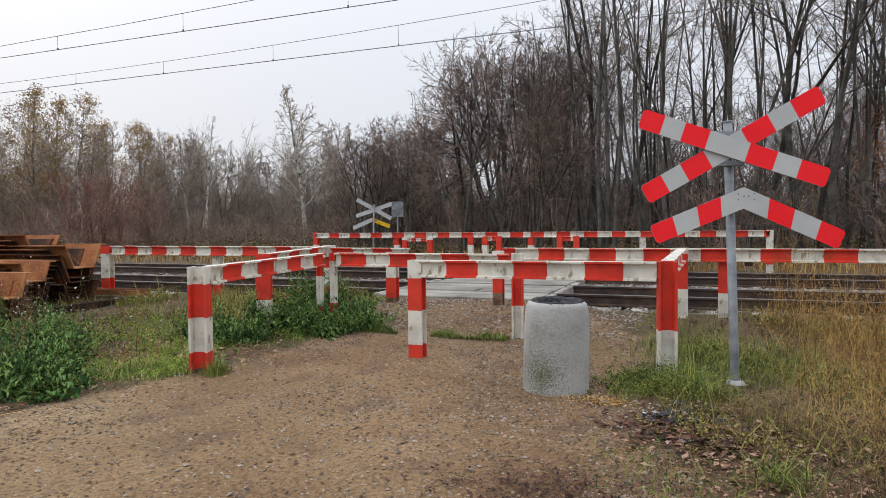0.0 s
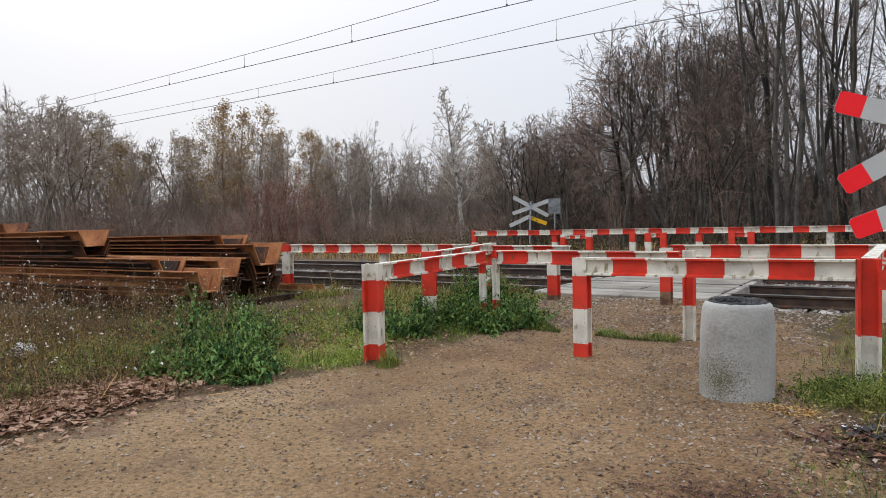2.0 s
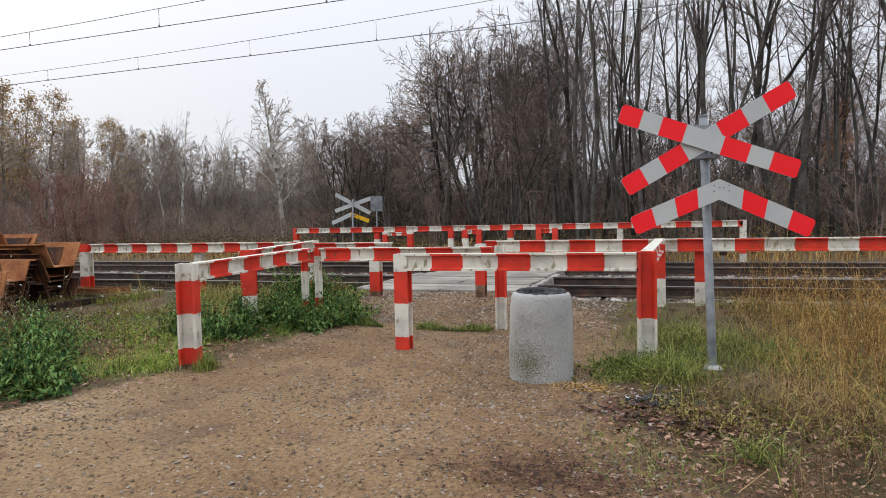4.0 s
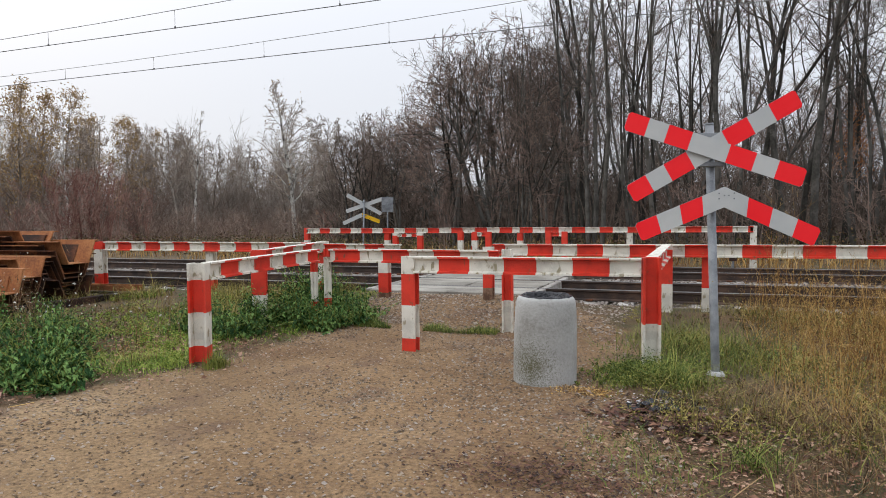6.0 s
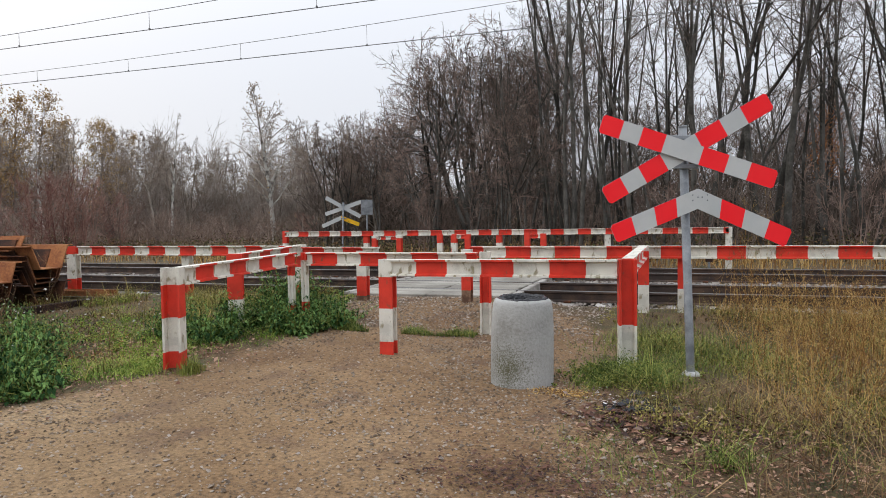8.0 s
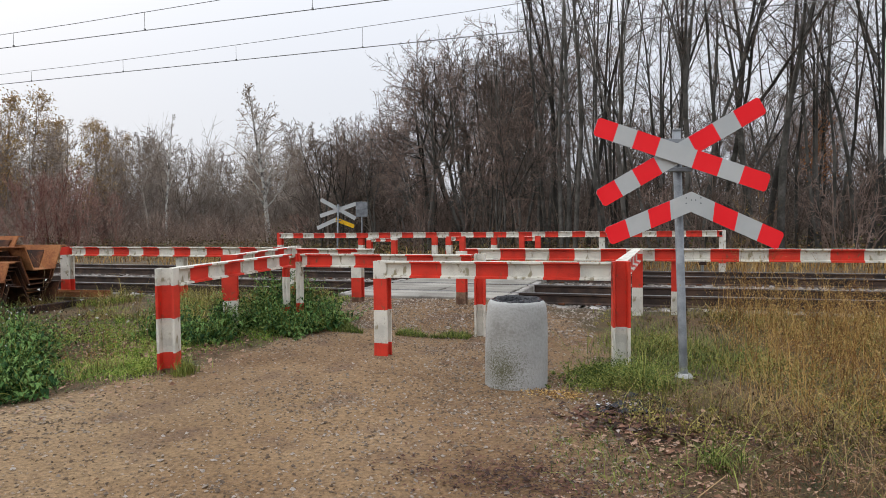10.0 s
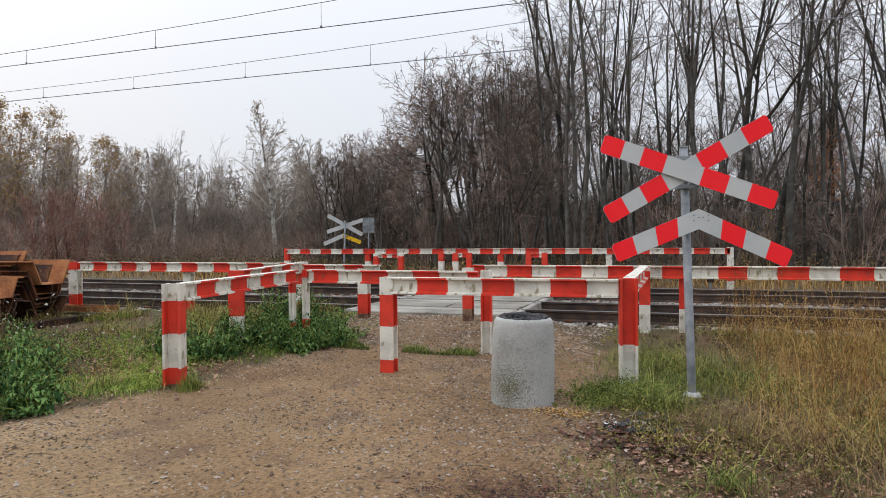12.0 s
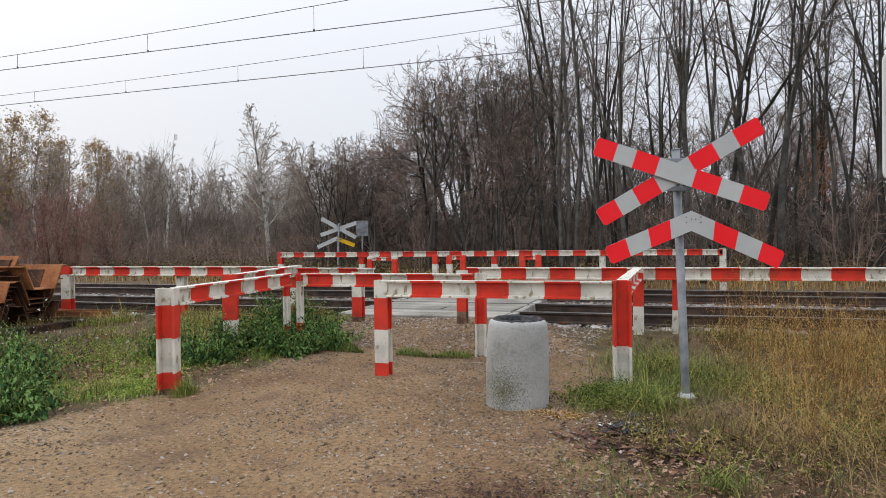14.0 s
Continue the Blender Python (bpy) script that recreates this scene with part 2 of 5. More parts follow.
def ground_material():
    """Trodden dirt on the way, grassy earth beside it, sand and ballast by the track: the mask is a mesh attribute."""
    m = bpy.data.materials.new("earth_and_dirt")
    m.use_nodes = True
    n, l = m.node_tree.nodes, m.node_tree.links
    bsdf = n["Principled BSDF"]
    tc = n.new("ShaderNodeTexCoord")

    def noise_tex(s, d=8):
        t = n.new("ShaderNodeTexNoise")
        t.inputs["Scale"].default_value, t.inputs["Detail"].default_value = s, d
        l.new(tc.outputs["Object"], t.inputs["Vector"])
        return t.outputs[0]

    def ramp(fac, *stops):
        r = n.new("ShaderNodeValToRGB")
        while len(r.color_ramp.elements) < len(stops):
            r.color_ramp.elements.new(0.5)
        for e, (p, c) in zip(r.color_ramp.elements, stops):
            e.position, e.color = p, (*c, 1)
        l.new(fac, r.inputs[0])
        return r.outputs[0]

    def mixed(fac, a, b, kind="MIX"):
        x = n.new("ShaderNodeMix")
        x.data_type, x.blend_type = "RGBA", kind
        if isinstance(fac, float):
            x.inputs[0].default_value = fac
        else:
            l.new(fac, x.inputs[0])
        l.new(a, x.inputs[6])
        l.new(b, x.inputs[7])
        return x.outputs[2]

    mask = n.new("ShaderNodeAttribute")
    mask.attribute_name = "dirt"
    edge = n.new("ShaderNodeMath")
    edge.operation = "ADD"
    l.new(mask.outputs["Fac"], edge.inputs[0])
    wob = n.new("ShaderNodeMath")
    wob.operation = "MULTIPLY_ADD"
    l.new(noise_tex(2.5), wob.inputs[0])
    wob.inputs[1].default_value, wob.inputs[2].default_value = 0.9, -0.45
    l.new(wob.outputs[0], edge.inputs[1])
    on = ramp(edge.outputs[0], (0.4, (0, 0, 0)), (0.6, (1, 1, 1)))
    dirt = ramp(noise_tex(0.9), (0.32, (0.184, 0.108, 0.048)), (0.5, (0.232, 0.143, 0.067)), (0.66, (0.275, 0.180, 0.092)))
    grain = ramp(noise_tex(30), (0.34, (0.5, 0.47, 0.44)), (0.5, (1, 1, 1)), (0.66, (1.35, 1.35, 1.38)))
    dirt = mixed(0.75, dirt, grain, "MULTIPLY")
    specks = ramp(noise_tex(130, 3), (0.36, (0.45, 0.42, 0.4)), (0.48, (1, 1, 1)), (0.62, (1.05, 1.05, 1.05)), (0.7, (1.7, 1.7, 1.75)))
    dirt = mixed(0.45, dirt, specks, "MULTIPLY")
    damp = ramp(noise_tex(0.55, 5), (0.38, (0.9, 0.88, 0.86)), (0.5, (1, 1, 1)), (0.64, (1.08, 1.09, 1.1)))
    dirt = mixed(1.0, dirt, damp, "MULTIPLY")
    dust = n.new("ShaderNodeAttribute")
    dust.attribute_name = "dust"
    worn = n.new("ShaderNodeMath")
    worn.operation = "MULTIPLY_ADD"
    l.new(noise_tex(1.1), worn.inputs[0])
    worn.inputs[1].default_value = 0.8
    l.new(dust.outputs["Fac"], worn.inputs[2])
    dirt = mixed(1.0, dirt, ramp(worn.outputs[0], (0.3, (0.86, 0.82, 0.8)), (0.75, (1.0, 1.0, 1.0)), (1.2, (1.04, 1.08, 1.13))), "MULTIPLY")
    patch = ramp(noise_tex(1.7, 10), (0.56, (0, 0, 0)), (0.66, (1, 1, 1)))
    stain = n.new("ShaderNodeRGB")
    stain.outputs[0].default_value = (0.105, 0.06, 0.04, 1)
    dirt = mixed(patch, dirt, mixed(0.5, dirt, stain.outputs[0]))
    # Earth colour is darkened to imitate the shade among the grass.
    earth = ramp(noise_tex(1.6), (0.3, (0.045, 0.048, 0.012)), (0.45, (0.085, 0.06, 0.022)), (0.58, (0.13, 0.078, 0.034)), (0.72, (0.07, 0.041, 0.02)))
    earth = mixed(0.7, earth, ramp(noise_tex(55), (0.3, (0.4, 0.4, 0.4)), (0.7, (1.4, 1.4, 1.4))), "MULTIPLY")
    earth = mixed(0.8, earth, specks, "MULTIPLY")
    l.new(mixed(on, earth, dirt), bsdf.inputs["Base Color"])
    bsdf.inputs["Roughness"].default_value = 0.95
    bump = n.new("ShaderNodeBump")
    bump.inputs["Strength"].default_value, bump.inputs["Distance"].default_value = 0.9, 0.03
    l.new(noise_tex(45), bump.inputs["Height"])
    l.new(bump.outputs[0], bsdf.inputs["Normal"])
    return m


GROUND = ground_material()


# ---- mesh helpers ----
def empty(name, m, label, category, group="", kind=""):
    ob = tagged(new(name), label, category, group, kind)
    ob.empty_display_size = 0.1
    ob.matrix_world = m
    return ob


def link_mesh(name, me, parent=None, label=""):
    ob = new(name, me)
    if parent:
        ob.parent = parent
    return tagged(ob, label)


def finish(name, bm, mats):
    me = bpy.data.meshes.new(name)
    bm.normal_update()
    bm.to_mesh(me)
    bm.free()
    for m in mats if isinstance(mats, (list, tuple)) else [mats]:
        me.materials.append(m)
    return me


def part(name, bm, material, parent, label=""):
    """One bmesh as one mesh object under a thing or a part."""
    return link_mesh(name, finish(name, bm, material), parent, label)


def raw(name, verts, faces, mats, index=None, smooth=False):
    me = bpy.data.meshes.new(name)
    me.from_pydata(np.asarray(verts).tolist(), [], np.asarray(faces).tolist() if isinstance(faces, np.ndarray) else faces)
    for m in mats if isinstance(mats, (list, tuple)) else [mats]:
        me.materials.append(m)
    if index is not None:
        me.polygons.foreach_set("material_index", np.asarray(index, dtype=np.int32))
    if smooth:
        me.polygons.foreach_set("use_smooth", np.ones(len(me.polygons), dtype=bool))
    me.update()
    return me


def box(x0, x1, y0, y1, z0, z1, bevel=0.0):
    bm = bmesh.new()
    bmesh.ops.create_cube(bm, size=1)
    bmesh.ops.transform(bm, matrix=Matrix.Translation(((x0 + x1) / 2, (y0 + y1) / 2, (z0 + z1) / 2)) @ Matrix.Diagonal((x1 - x0, y1 - y0, z1 - z0, 1)), verts=bm.verts)
    if bevel:
        bmesh.ops.bevel(bm, geom=bm.edges[:], offset=bevel, segments=1, affect="EDGES")
    return bm


def tube(points, radii, sides=8):
    """A bmesh pipe along points."""
    bm = bmesh.new()
    rings = []
    pts = [Vector(p) for p in points]
    for i, p in enumerate(pts):
        d = (pts[min(i + 1, len(pts) - 1)] - pts[max(i - 1, 0)]).normalized()
        a = d.orthogonal().normalized()
        b = d.cross(a)
        r = radii[i] if isinstance(radii, (list, tuple)) else radii
        rings.append([bm.verts.new(p + (a * math.cos(2 * math.pi * k / sides) + b * math.sin(2 * math.pi * k / sides)) * r) for k in range(sides)])
    for r0, r1 in zip(rings, rings[1:]):
        base = min(range(sides), key=lambda k: (r1[k].co - r0[0].co).length)
        for k in range(sides):
            f = bm.faces.new((r0[k], r0[(k + 1) % sides], r1[(base + k + 1) % sides], r1[(base + k) % sides]))
            f.smooth = sides > 4
    bm.faces.new(rings[0][::-1])
    bm.faces.new(rings[-1])
    bmesh.ops.recalc_face_normals(bm, faces=bm.faces[:])
    return bm


def extruded(profile, stops, along, index=None):
    """A closed profile swept straight along an axis, cut at stops; index gives each piece's material slot."""
    bm = bmesh.new()
    rings = []
    for s in stops:
        rings.append([bm.verts.new((s, u, v) if along == "x" else (u, v, s)) for u, v in profile])
    k = len(profile)
    for i, (r0, r1) in enumerate(zip(rings, rings[1:])):
        for j in range(k):
            f = bm.faces.new((r0[j], r0[(j + 1) % k], r1[(j + 1) % k], r1[j]))
            if index:
                f.material_index = index[i]
    for r, i in ((rings[0], 0), (rings[-1], -1)):
        f = bm.faces.new(r)
        if index:
            f.material_index = index[i]
    bmesh.ops.recalc_face_normals(bm, faces=bm.faces[:])
    return bm


def i_section(h, w, tf, tw):
    """The outline of a rolled steel joist: height along the second axis."""
    return [(-w / 2, 0), (w / 2, 0), (w / 2, tf), (tw / 2, tf + 0.012), (tw / 2, h - tf - 0.012), (w / 2, h - tf), (w / 2, h), (-w / 2, h), (-w / 2, h - tf), (-tw / 2, h - tf - 0.012), (-tw / 2, tf + 0.012), (-w / 2, tf)]


# ---- ground ----
def smooth(a, b, v):
    t = np.clip((v - a) / (b - a), 0, 1)
    return t * t * (3 - 2 * t)


LEFT_EDGE = ((-30, -7.0), (0.0, -5.6), (2.0, -5.3), (3.5, -5.1), (4.6, -4.85), (5.5, -4.72), (7.6, -4.62), (8.8, -4.6), (11, -5.2), (30, -5.2))
RIGHT_EDGE = ((-30, 1.0), (2.0, 0.35), (3.5, 0.1), (4.4, -0.15), (5.1, -0.5), (6.4, -0.62), (8.0, -0.6), (9.4, -1.2), (11, -2.4), (30, -2.4))


def dirt_at(x, y):
    left = np.interp(y, *zip(*LEFT_EDGE))
    right = np.interp(y, *zip(*RIGHT_EDGE))
    return np.clip(0.5 + np.minimum(x - left, right - x) * 1.3, 0, 1)


def ground_z(x, y):
    ramp = 0.17 * smooth(7.8, 10.4, y) * smooth(-7.5, -5.5, x) * (1 - smooth(-2.6, -0.6, x))
    side = 0.07 * smooth(8.0, 10.0, y)
    z = np.maximum(ramp, side) - 0.022 * smooth(4.2, 5.6, y) * (1 - smooth(7.4, 9.0, y))
    bed = smooth(10.6, 11.1, y) * (1 - smooth(17.9, 18.6, y))
    z = z * (1 - bed) + (-0.04 + 0.09 * np.exp(-((y - 14.37) / 0.75) ** 2)) * bed
    z = np.where(y > 14, np.maximum(z, 0.04 * smooth(18.2, 19, y)), z)
    bumps = 0.02 * np.sin(1.7 * x + 0.6 * np.sin(2.1 * y)) * np.sin(1.3 * y + 1.1 * np.sin(1.4 * x)) + 0.006 * np.sin(6.1 * x + 2 * np.sin(4.3 * y)) * np.sin(5.3 * y)
    return z + bumps * (1 - bed) * (1 - 0.4 * dirt_at(x, y))


def axis(lo, hi, step, far):
    inner = list(np.arange(lo, hi + 1e-6, step))
    out, s = [], step
    p = hi
    while p < far:
        s *= 1.5
        p += s
        out.append(p)
    back, s, p = [], step, lo
    while p > -far:
        s *= 1.5
        p -= s
        back.append(p)
    return np.array(back[::-1] + inner + out)


gx, gy = axis(-14, 6, 0.11, 2500), axis(-2, 20, 0.11, 2500)
XX, YY = np.meshgrid(gx, gy)
ZZ = ground_z(XX, YY)
nx, ny = len(gx), len(gy)
idx = np.arange(nx * ny).reshape(ny, nx)
quads = np.stack([idx[:-1, :-1], idx[:-1, 1:], idx[1:, 1:], idx[1:, :-1]], -1).reshape(-1, 4)
me = raw("ground", np.stack([XX, YY, ZZ], -1).reshape(-1, 3), quads, GROUND, smooth=True)
layer = me.attributes.new("dirt", "FLOAT", "POINT")
layer.data.foreach_set("value", dirt_at(XX, YY).ravel().astype(np.float32))
layer = me.attributes.new("dust", "FLOAT", "POINT")
layer.data.foreach_set("value", (0.75 * (1 - smooth(-4.0, -1.2, XX)) * (1 - smooth(3.5, 7.0, YY))).ravel().astype(np.float32))
tagged(link_mesh("ground", me), "trodden brown dirt with grassy earth beside it", "ground", kind="structure")

# ---- railway: two tracks on ballast ----
GAUGE_Y = (12.33, 16.42)
RAIL_OUT = [(-0.075, 0), (0.075, 0), (0.075, 0.012), (0.012, 0.035), (0.012, 0.135), (0.036, 0.15), (0.036, 0.18), (0.028, 0.188), (-0.028, 0.188), (-0.036, 0.18), (-0.036, 0.15), (-0.012, 0.135), (-0.012, 0.035), (-0.075, 0.012)]


def sleeper_mesh():
    bm = box(-0.13, 0.13, -1.3, 1.3, -0.2, 0.01, 0.018)
    for v in bm.verts:
        if abs(v.co.y) < 1.25 and v.co.z > -0.05:
            v.co.x *= 0.95
    return finish("sleeper", bm, SLEEPER)


SLEEP = sleeper_mesh()
rail_me = None
for k, ty in enumerate(GAUGE_Y):
    track = empty("railway_track", pose(0, ty, 0), "rusty steel rails on concrete sleepers in grey ballast", "railway track", "parallel railway tracks", "structure")
    for side in (-0.7535, 0.7535):
        if rail_me is None:
            bm = extruded(RAIL_OUT, [-160, -40, -10, 10, 120], "x")
            for f in bm.faces:
                if f.normal.z > 0.7 and f.calc_center_median().z > 0.17:
                    f.material_index = 1
            rail_me = finish("rail", bm, [RAIL, RAILHEAD])
        ob = link_mesh("rail", rail_me, track)
        ob.location = (0, side, 0.022)
    for i in range(-75, 40):
        ob = link_mesh("sleeper", SLEEP, track)
        ob.location = (0.17 + 0.6 * i + 0.01 * math.sin(i * 5.1 + k), 0.02 * math.sin(i * 3.7), 0.006 * math.sin(i * 2.3))
        ob.rotation_euler.z = 0.008 * math.sin(i * 1.9 + k)
    for i in range(-18, 14):
        for side in (-0.7535, 0.7535):
            if i == -18 and side < 0:
                bm = box(-0.06, 0.06, -0.13, 0.13, 0.012, 0.05, 0.01)
                clip_me = finish("fastening", bm, RUST_DARK_AND_SHADE)
            ob = link_mesh("fastening", clip_me, track)
            ob.location = (0.17 + 0.6 * i, side, 0)


def stones(name, count, sampler, size, material, seed, squash=0.7):
    rng = np.random.default_rng(seed)
    base = np.array([(1, 0, 0), (-1, 0, 0), (0, 1, 0), (0, -1, 0), (0, 0, 1), (0, 0, -1)], float)
    tri = np.array([(0, 2, 4), (2, 1, 4), (1, 3, 4), (3, 0, 4), (2, 0, 5), (1, 2, 5), (3, 1, 5), (0, 3, 5)])
    x, y, z = sampler(rng, count)
    s = size * np.minimum(rng.lognormal(0, 0.5, count), 2.4)
    v = base[None] * rng.uniform(0.75, 1.15, (count, 6, 1)) + rng.normal(0, 0.12, (count, 6, 3))
    v[..., 2] *= squash
    a = rng.uniform(0, 6.28, count)
    c, sn = np.cos(a)[:, None], np.sin(a)[:, None]
    px, py = v[..., 0] * c - v[..., 1] * sn, v[..., 0] * sn + v[..., 1] * c
    v = np.stack([px, py, v[..., 2] + rng.normal(0, 0.3, (count, 1)) * px], -1) * s[:, None, None]
    v += np.stack([x, y, z], -1)[:, None]
    f = tri[None] + 6 * np.arange(count)[:, None, None]
    return raw(name, v.reshape(-1, 3), f.reshape(-1, 3), material)


def ballast_sample(rng, n):
    x = rng.triangular(-40, 0, 14, n)
    y = rng.uniform(10.75, 18.1, n)
    keep = (x < -5.2) | (x > -2.6)
    x, y = x[keep], y[keep]
    x = np.concatenate([x, rng.uniform(-2.6, 10, n - len(x))])
    y = np.concatenate([y, rng.uniform(10.8, 18.1, n - len(y))])
    return x, y, rng.uniform(-0.05, 0.0, n) + 0.09 * np.exp(-((y - 14.37) / 0.75) ** 2)


tagged(link_mesh("ballast", stones("ballast", 20000, ballast_sample, 0.036, BALLAST, 3)), "coarse grey-brown crushed stone under the tracks", "ballast", kind="stuff")

# crossing deck of long concrete planks, flush with the rails
deck = empty("crossing_deck", pose(0, 0, 0), "pale concrete planks laid flush between the rails", "level crossing", kind="structure")
rows_y = []
for ty in GAUGE_Y:
    a, b = ty - 0.7535, ty + 0.7535
    rows_y += [(a - 0.95, a - 0.51), (a - 0.48, a - 0.07), (a + 0.1, a + 0.52), (a + 0.55, a + 0.95), (a + 0.98, b - 0.1), (b + 0.07, b + 0.49), (b + 0.52, b + 0.95)]
for i, (y0, y1) in enumerate(rows_y):
    for j, (x0, x1) in enumerate(((-5.35, -3.92), (-3.91, -2.55))):
        part("plank", box(x0 + 0.02 * math.sin(i * 3 + j), x1 + 0.03 * math.sin(i * 2.1), y0, y1, 0.0, 0.205 + 0.004 * math.sin(i * 7 + j * 2), 0.012), DECK, deck)
part("plank", box(-5.3, -2.55, 13.98, 14.72, -0.02, 0.195, 0.012), DECK, deck)
for x in (-5.5, -2.45):
    part("edge_kerb", box(x - 0.06, x + 0.06, 10.8, 13.9, -0.05, 0.2, 0.015), SLEEPER, deck)

# ---- striped steel barriers ----
def post(parent, x, y, z0, z1, bands, turn=0.0, w=0.19, d=0.17, lean=(0, 0)):
    """An upright joist painted in bands: (height where the band ends, colour), from the foot."""
    stops, index = [z0 - 0.15], []
    for top, colour in bands:
        stops.append(min(top, z1))
        index.append({"r": 0, "w": 1, "u": 2}[colour])
    stops[-1] = z1
    prof = [(u, v - d / 2) for u, v in i_section(d, w, 0.022, 0.03)]
    bm = extruded(prof, stops, "z", index)
    ob = part("post", bm, [RED, WHITE, RUST_FOOT], parent)
    ob.location = (x, y, 0)
    ob.rotation_euler = (lean[0], lean[1], turn)
    return ob


def beam(parent, p0, p1, z0, z1, first="r", step=0.37, h=0.18, w=0.12, lead=0.0):
    """A joist laid level from p0 to p1 (its top at z0, z1), in stripes."""
    p0, p1 = Vector(p0), Vector(p1)
    length = (p1 - p0).length
    stops, index, s, k = [0.0], [], lead or step, 0 if first == "r" else 1
    while s < length - 0.05:
        stops.append(s)
        index.append(k)
        k, s = 1 - k, s + step * (1 + 0.05 * math.sin(7 * s + p0.x))
    stops.append(length)
    index.append(k)
    bm = extruded(i_section(h, w, 0.018, 0.02), stops, "x", index)
    for f in bm.faces:
        if f.calc_center_median().z > h - 0.002:
            f.material_index = 2
    ob = part("beam", bm, [RED, WHITE, WHITE], parent)
    ob.location = (p0.x, p0.y, z0 - h)
    ob.rotation_euler = (0, -math.asin((z1 - z0) / length), math.atan2(p1.y - p0.y, p1.x - p0.x))
    return ob


RW = "red and white striped steel barrier"


def barrier(label, build, group="zigzag barriers at the crossing"):
    b = empty("barrier", pose(0, 0, 0), label, "barrier", group)
    build(b)
    return b


def b_entry_left(b):
    post(b, -4.68, 5.45, -0.02, 1.026, ((0.02, "u"), (0.185, "r"), (0.527, "w"), (0.856, "r"), (1.026, "w")), 1.95, 0.178, 0.178)
    beam(b, (-4.68, 5.56), (-4.93, 8.12), 1.026, 1.04, "w", 0.34, lead=0.25)
    post(b, -4.8, 8.2, 0.03, 1.04, ((0.35, "r"), (0.93, "w"), (1.04, "r")), 1.57, 0.075, 0.08)
    post(b, -4.98, 8.14, 0.03, 1.0, ((0.3, "r"), (0.72, "w"), (1.0, "r")), 1.57, 0.07, 0.08)
    beam(b, (-4.75, 8.2), (-2.3, 8.2), 1.04, 1.04, "w", 0.37, lead=0.08)
    post(b, -2.2, 8.24, 0.03, 1.05, ((0.40, "w"), (0.82, "r"), (1.05, "w")), 1.75, 0.14, 0.14)


def b_entry_mid(b):
    post(b, -2.95, 6.84, 0, 1.035, ((0.12, "r"), (0.49, "w"), (0.84, "r"), (1.035, "w")), 0.0, 0.16, 0.13)
    beam(b, (-2.885, 6.80), (-0.46, 6.78), 1.035, 1.045, "w", 0.365, lead=0.3)
    post(b, -0.37, 6.82, 0, 1.05, ((0.40, "w"), (1.05, "r")), 1.75, 0.17, 0.17)
    beam(b, (-0.37, 6.92), (-0.33, 10.0), 1.05, 1.05, "r", 0.37, lead=0.3)
    post(b, -0.33, 10.12, 0.06, 1.05, ((0.48, "w"), (0.97, "r"), (1.05, "w")), 0, 0.15, 0.15)


def b_second_left(b):
    post(b, -5.62, 7.75, 0, 1.04, ((0.42, "w"), (1.04, "r")), 0.5, 0.2, 0.18)
    beam(b, (-5.64, 7.85), (-5.98, 9.95), 1.04, 1.07, "r", 0.37, lead=0.3)
    post(b, -5.98, 10.05, 0.08, 1.08, ((0.4, "r"), (0.7, "w"), (0.9, "r"), (1.08, "w")), 0, 0.16, 0.16)
    beam(b, (-5.88, 9.98), (-4.45, 9.92), 1.04, 1.04, "r", 0.37, lead=0.42)
    post(b, -4.76, 9.98, 0.14, 0.98, ((0.24, "u"), (0.56, "r"), (0.98, "w")), 0, 0.17, 0.14)


def b_left(b):
    post(b, -11.54, 10.5, 0.05, 1.04, ((0.38, "r"), (0.88, "w"), (1.04, "r")), 0.2, 0.19, 0.17)
    beam(b, (-11.4, 10.5), (-6.1, 10.42), 1.04, 1.045, "w", 0.37, lead=0.36)
    post(b, -8.75, 10.55, 0.05, 1.0, ((0.3, "r"), (0.88, "w"), (1.0, "r")), 0, 0.16, 0.14)


def b_right(b):
    post(b, -2.98, 10.02, 0.12, 1.0, ((0.36, "u"), (0.70, "r"), (1.0, "w")), 0, 0.15, 0.14)
    beam(b, (-2.95, 10.18), (5.6, 10.18), 1.04, 1.045, "r", 0.38, lead=0.2)
    post(b, 0.22, 10.26, 0.06, 0.98, ((0.42, "w"), (0.86, "r"), (0.98, "w")), 0, 0.16, 0.14)
    post(b, 3.1, 10.26, 0.06, 0.98, ((0.42, "w"), (0.86, "r"), (0.98, "w")), 0, 0.16, 0.14)
    post(b, 5.5, 10.26, 0.06, 0.98, ((0.42, "w"), (0.86, "r"), (0.98, "w")), 0, 0.16, 0.14)


def b_far(b):
    beam(b, (-11.87, 19.0), (-4.7, 19.0), 1.16, 1.165, "w", 0.38, 0.16, 0.1, lead=0.5)
    beam(b, (-4.69, 19.0), (1.5, 19.0), 1.165, 1.17, "r", 0.38, 0.16, 0.1)
    for x in (-11.9, -8.98, -6.1, -4.7, -1.6, 1.51):
        t = 1.18 if x in (-11.9, 1.51) else 1.0
        post(b, x, 19.06, 0.04, t, ((0.3, "w"), (0.62, "r"), (0.78, "w"), (t, "r" if x not in (-1.6, 1.51) else "w")), 0, 0.16, 0.14)


def b_far_small(b):
    for x in (-8.35, -7.55):
        post(b, x, 18.3, 0.1, 1.02, ((0.5, "w"), (0.95, "r"), (1.02, "w")), 0, 0.15, 0.14)
    beam(b, (-8.3, 18.3), (-7.6, 18.3), 1.0, 1.0, "w", 0.16, 0.09, 0.08)


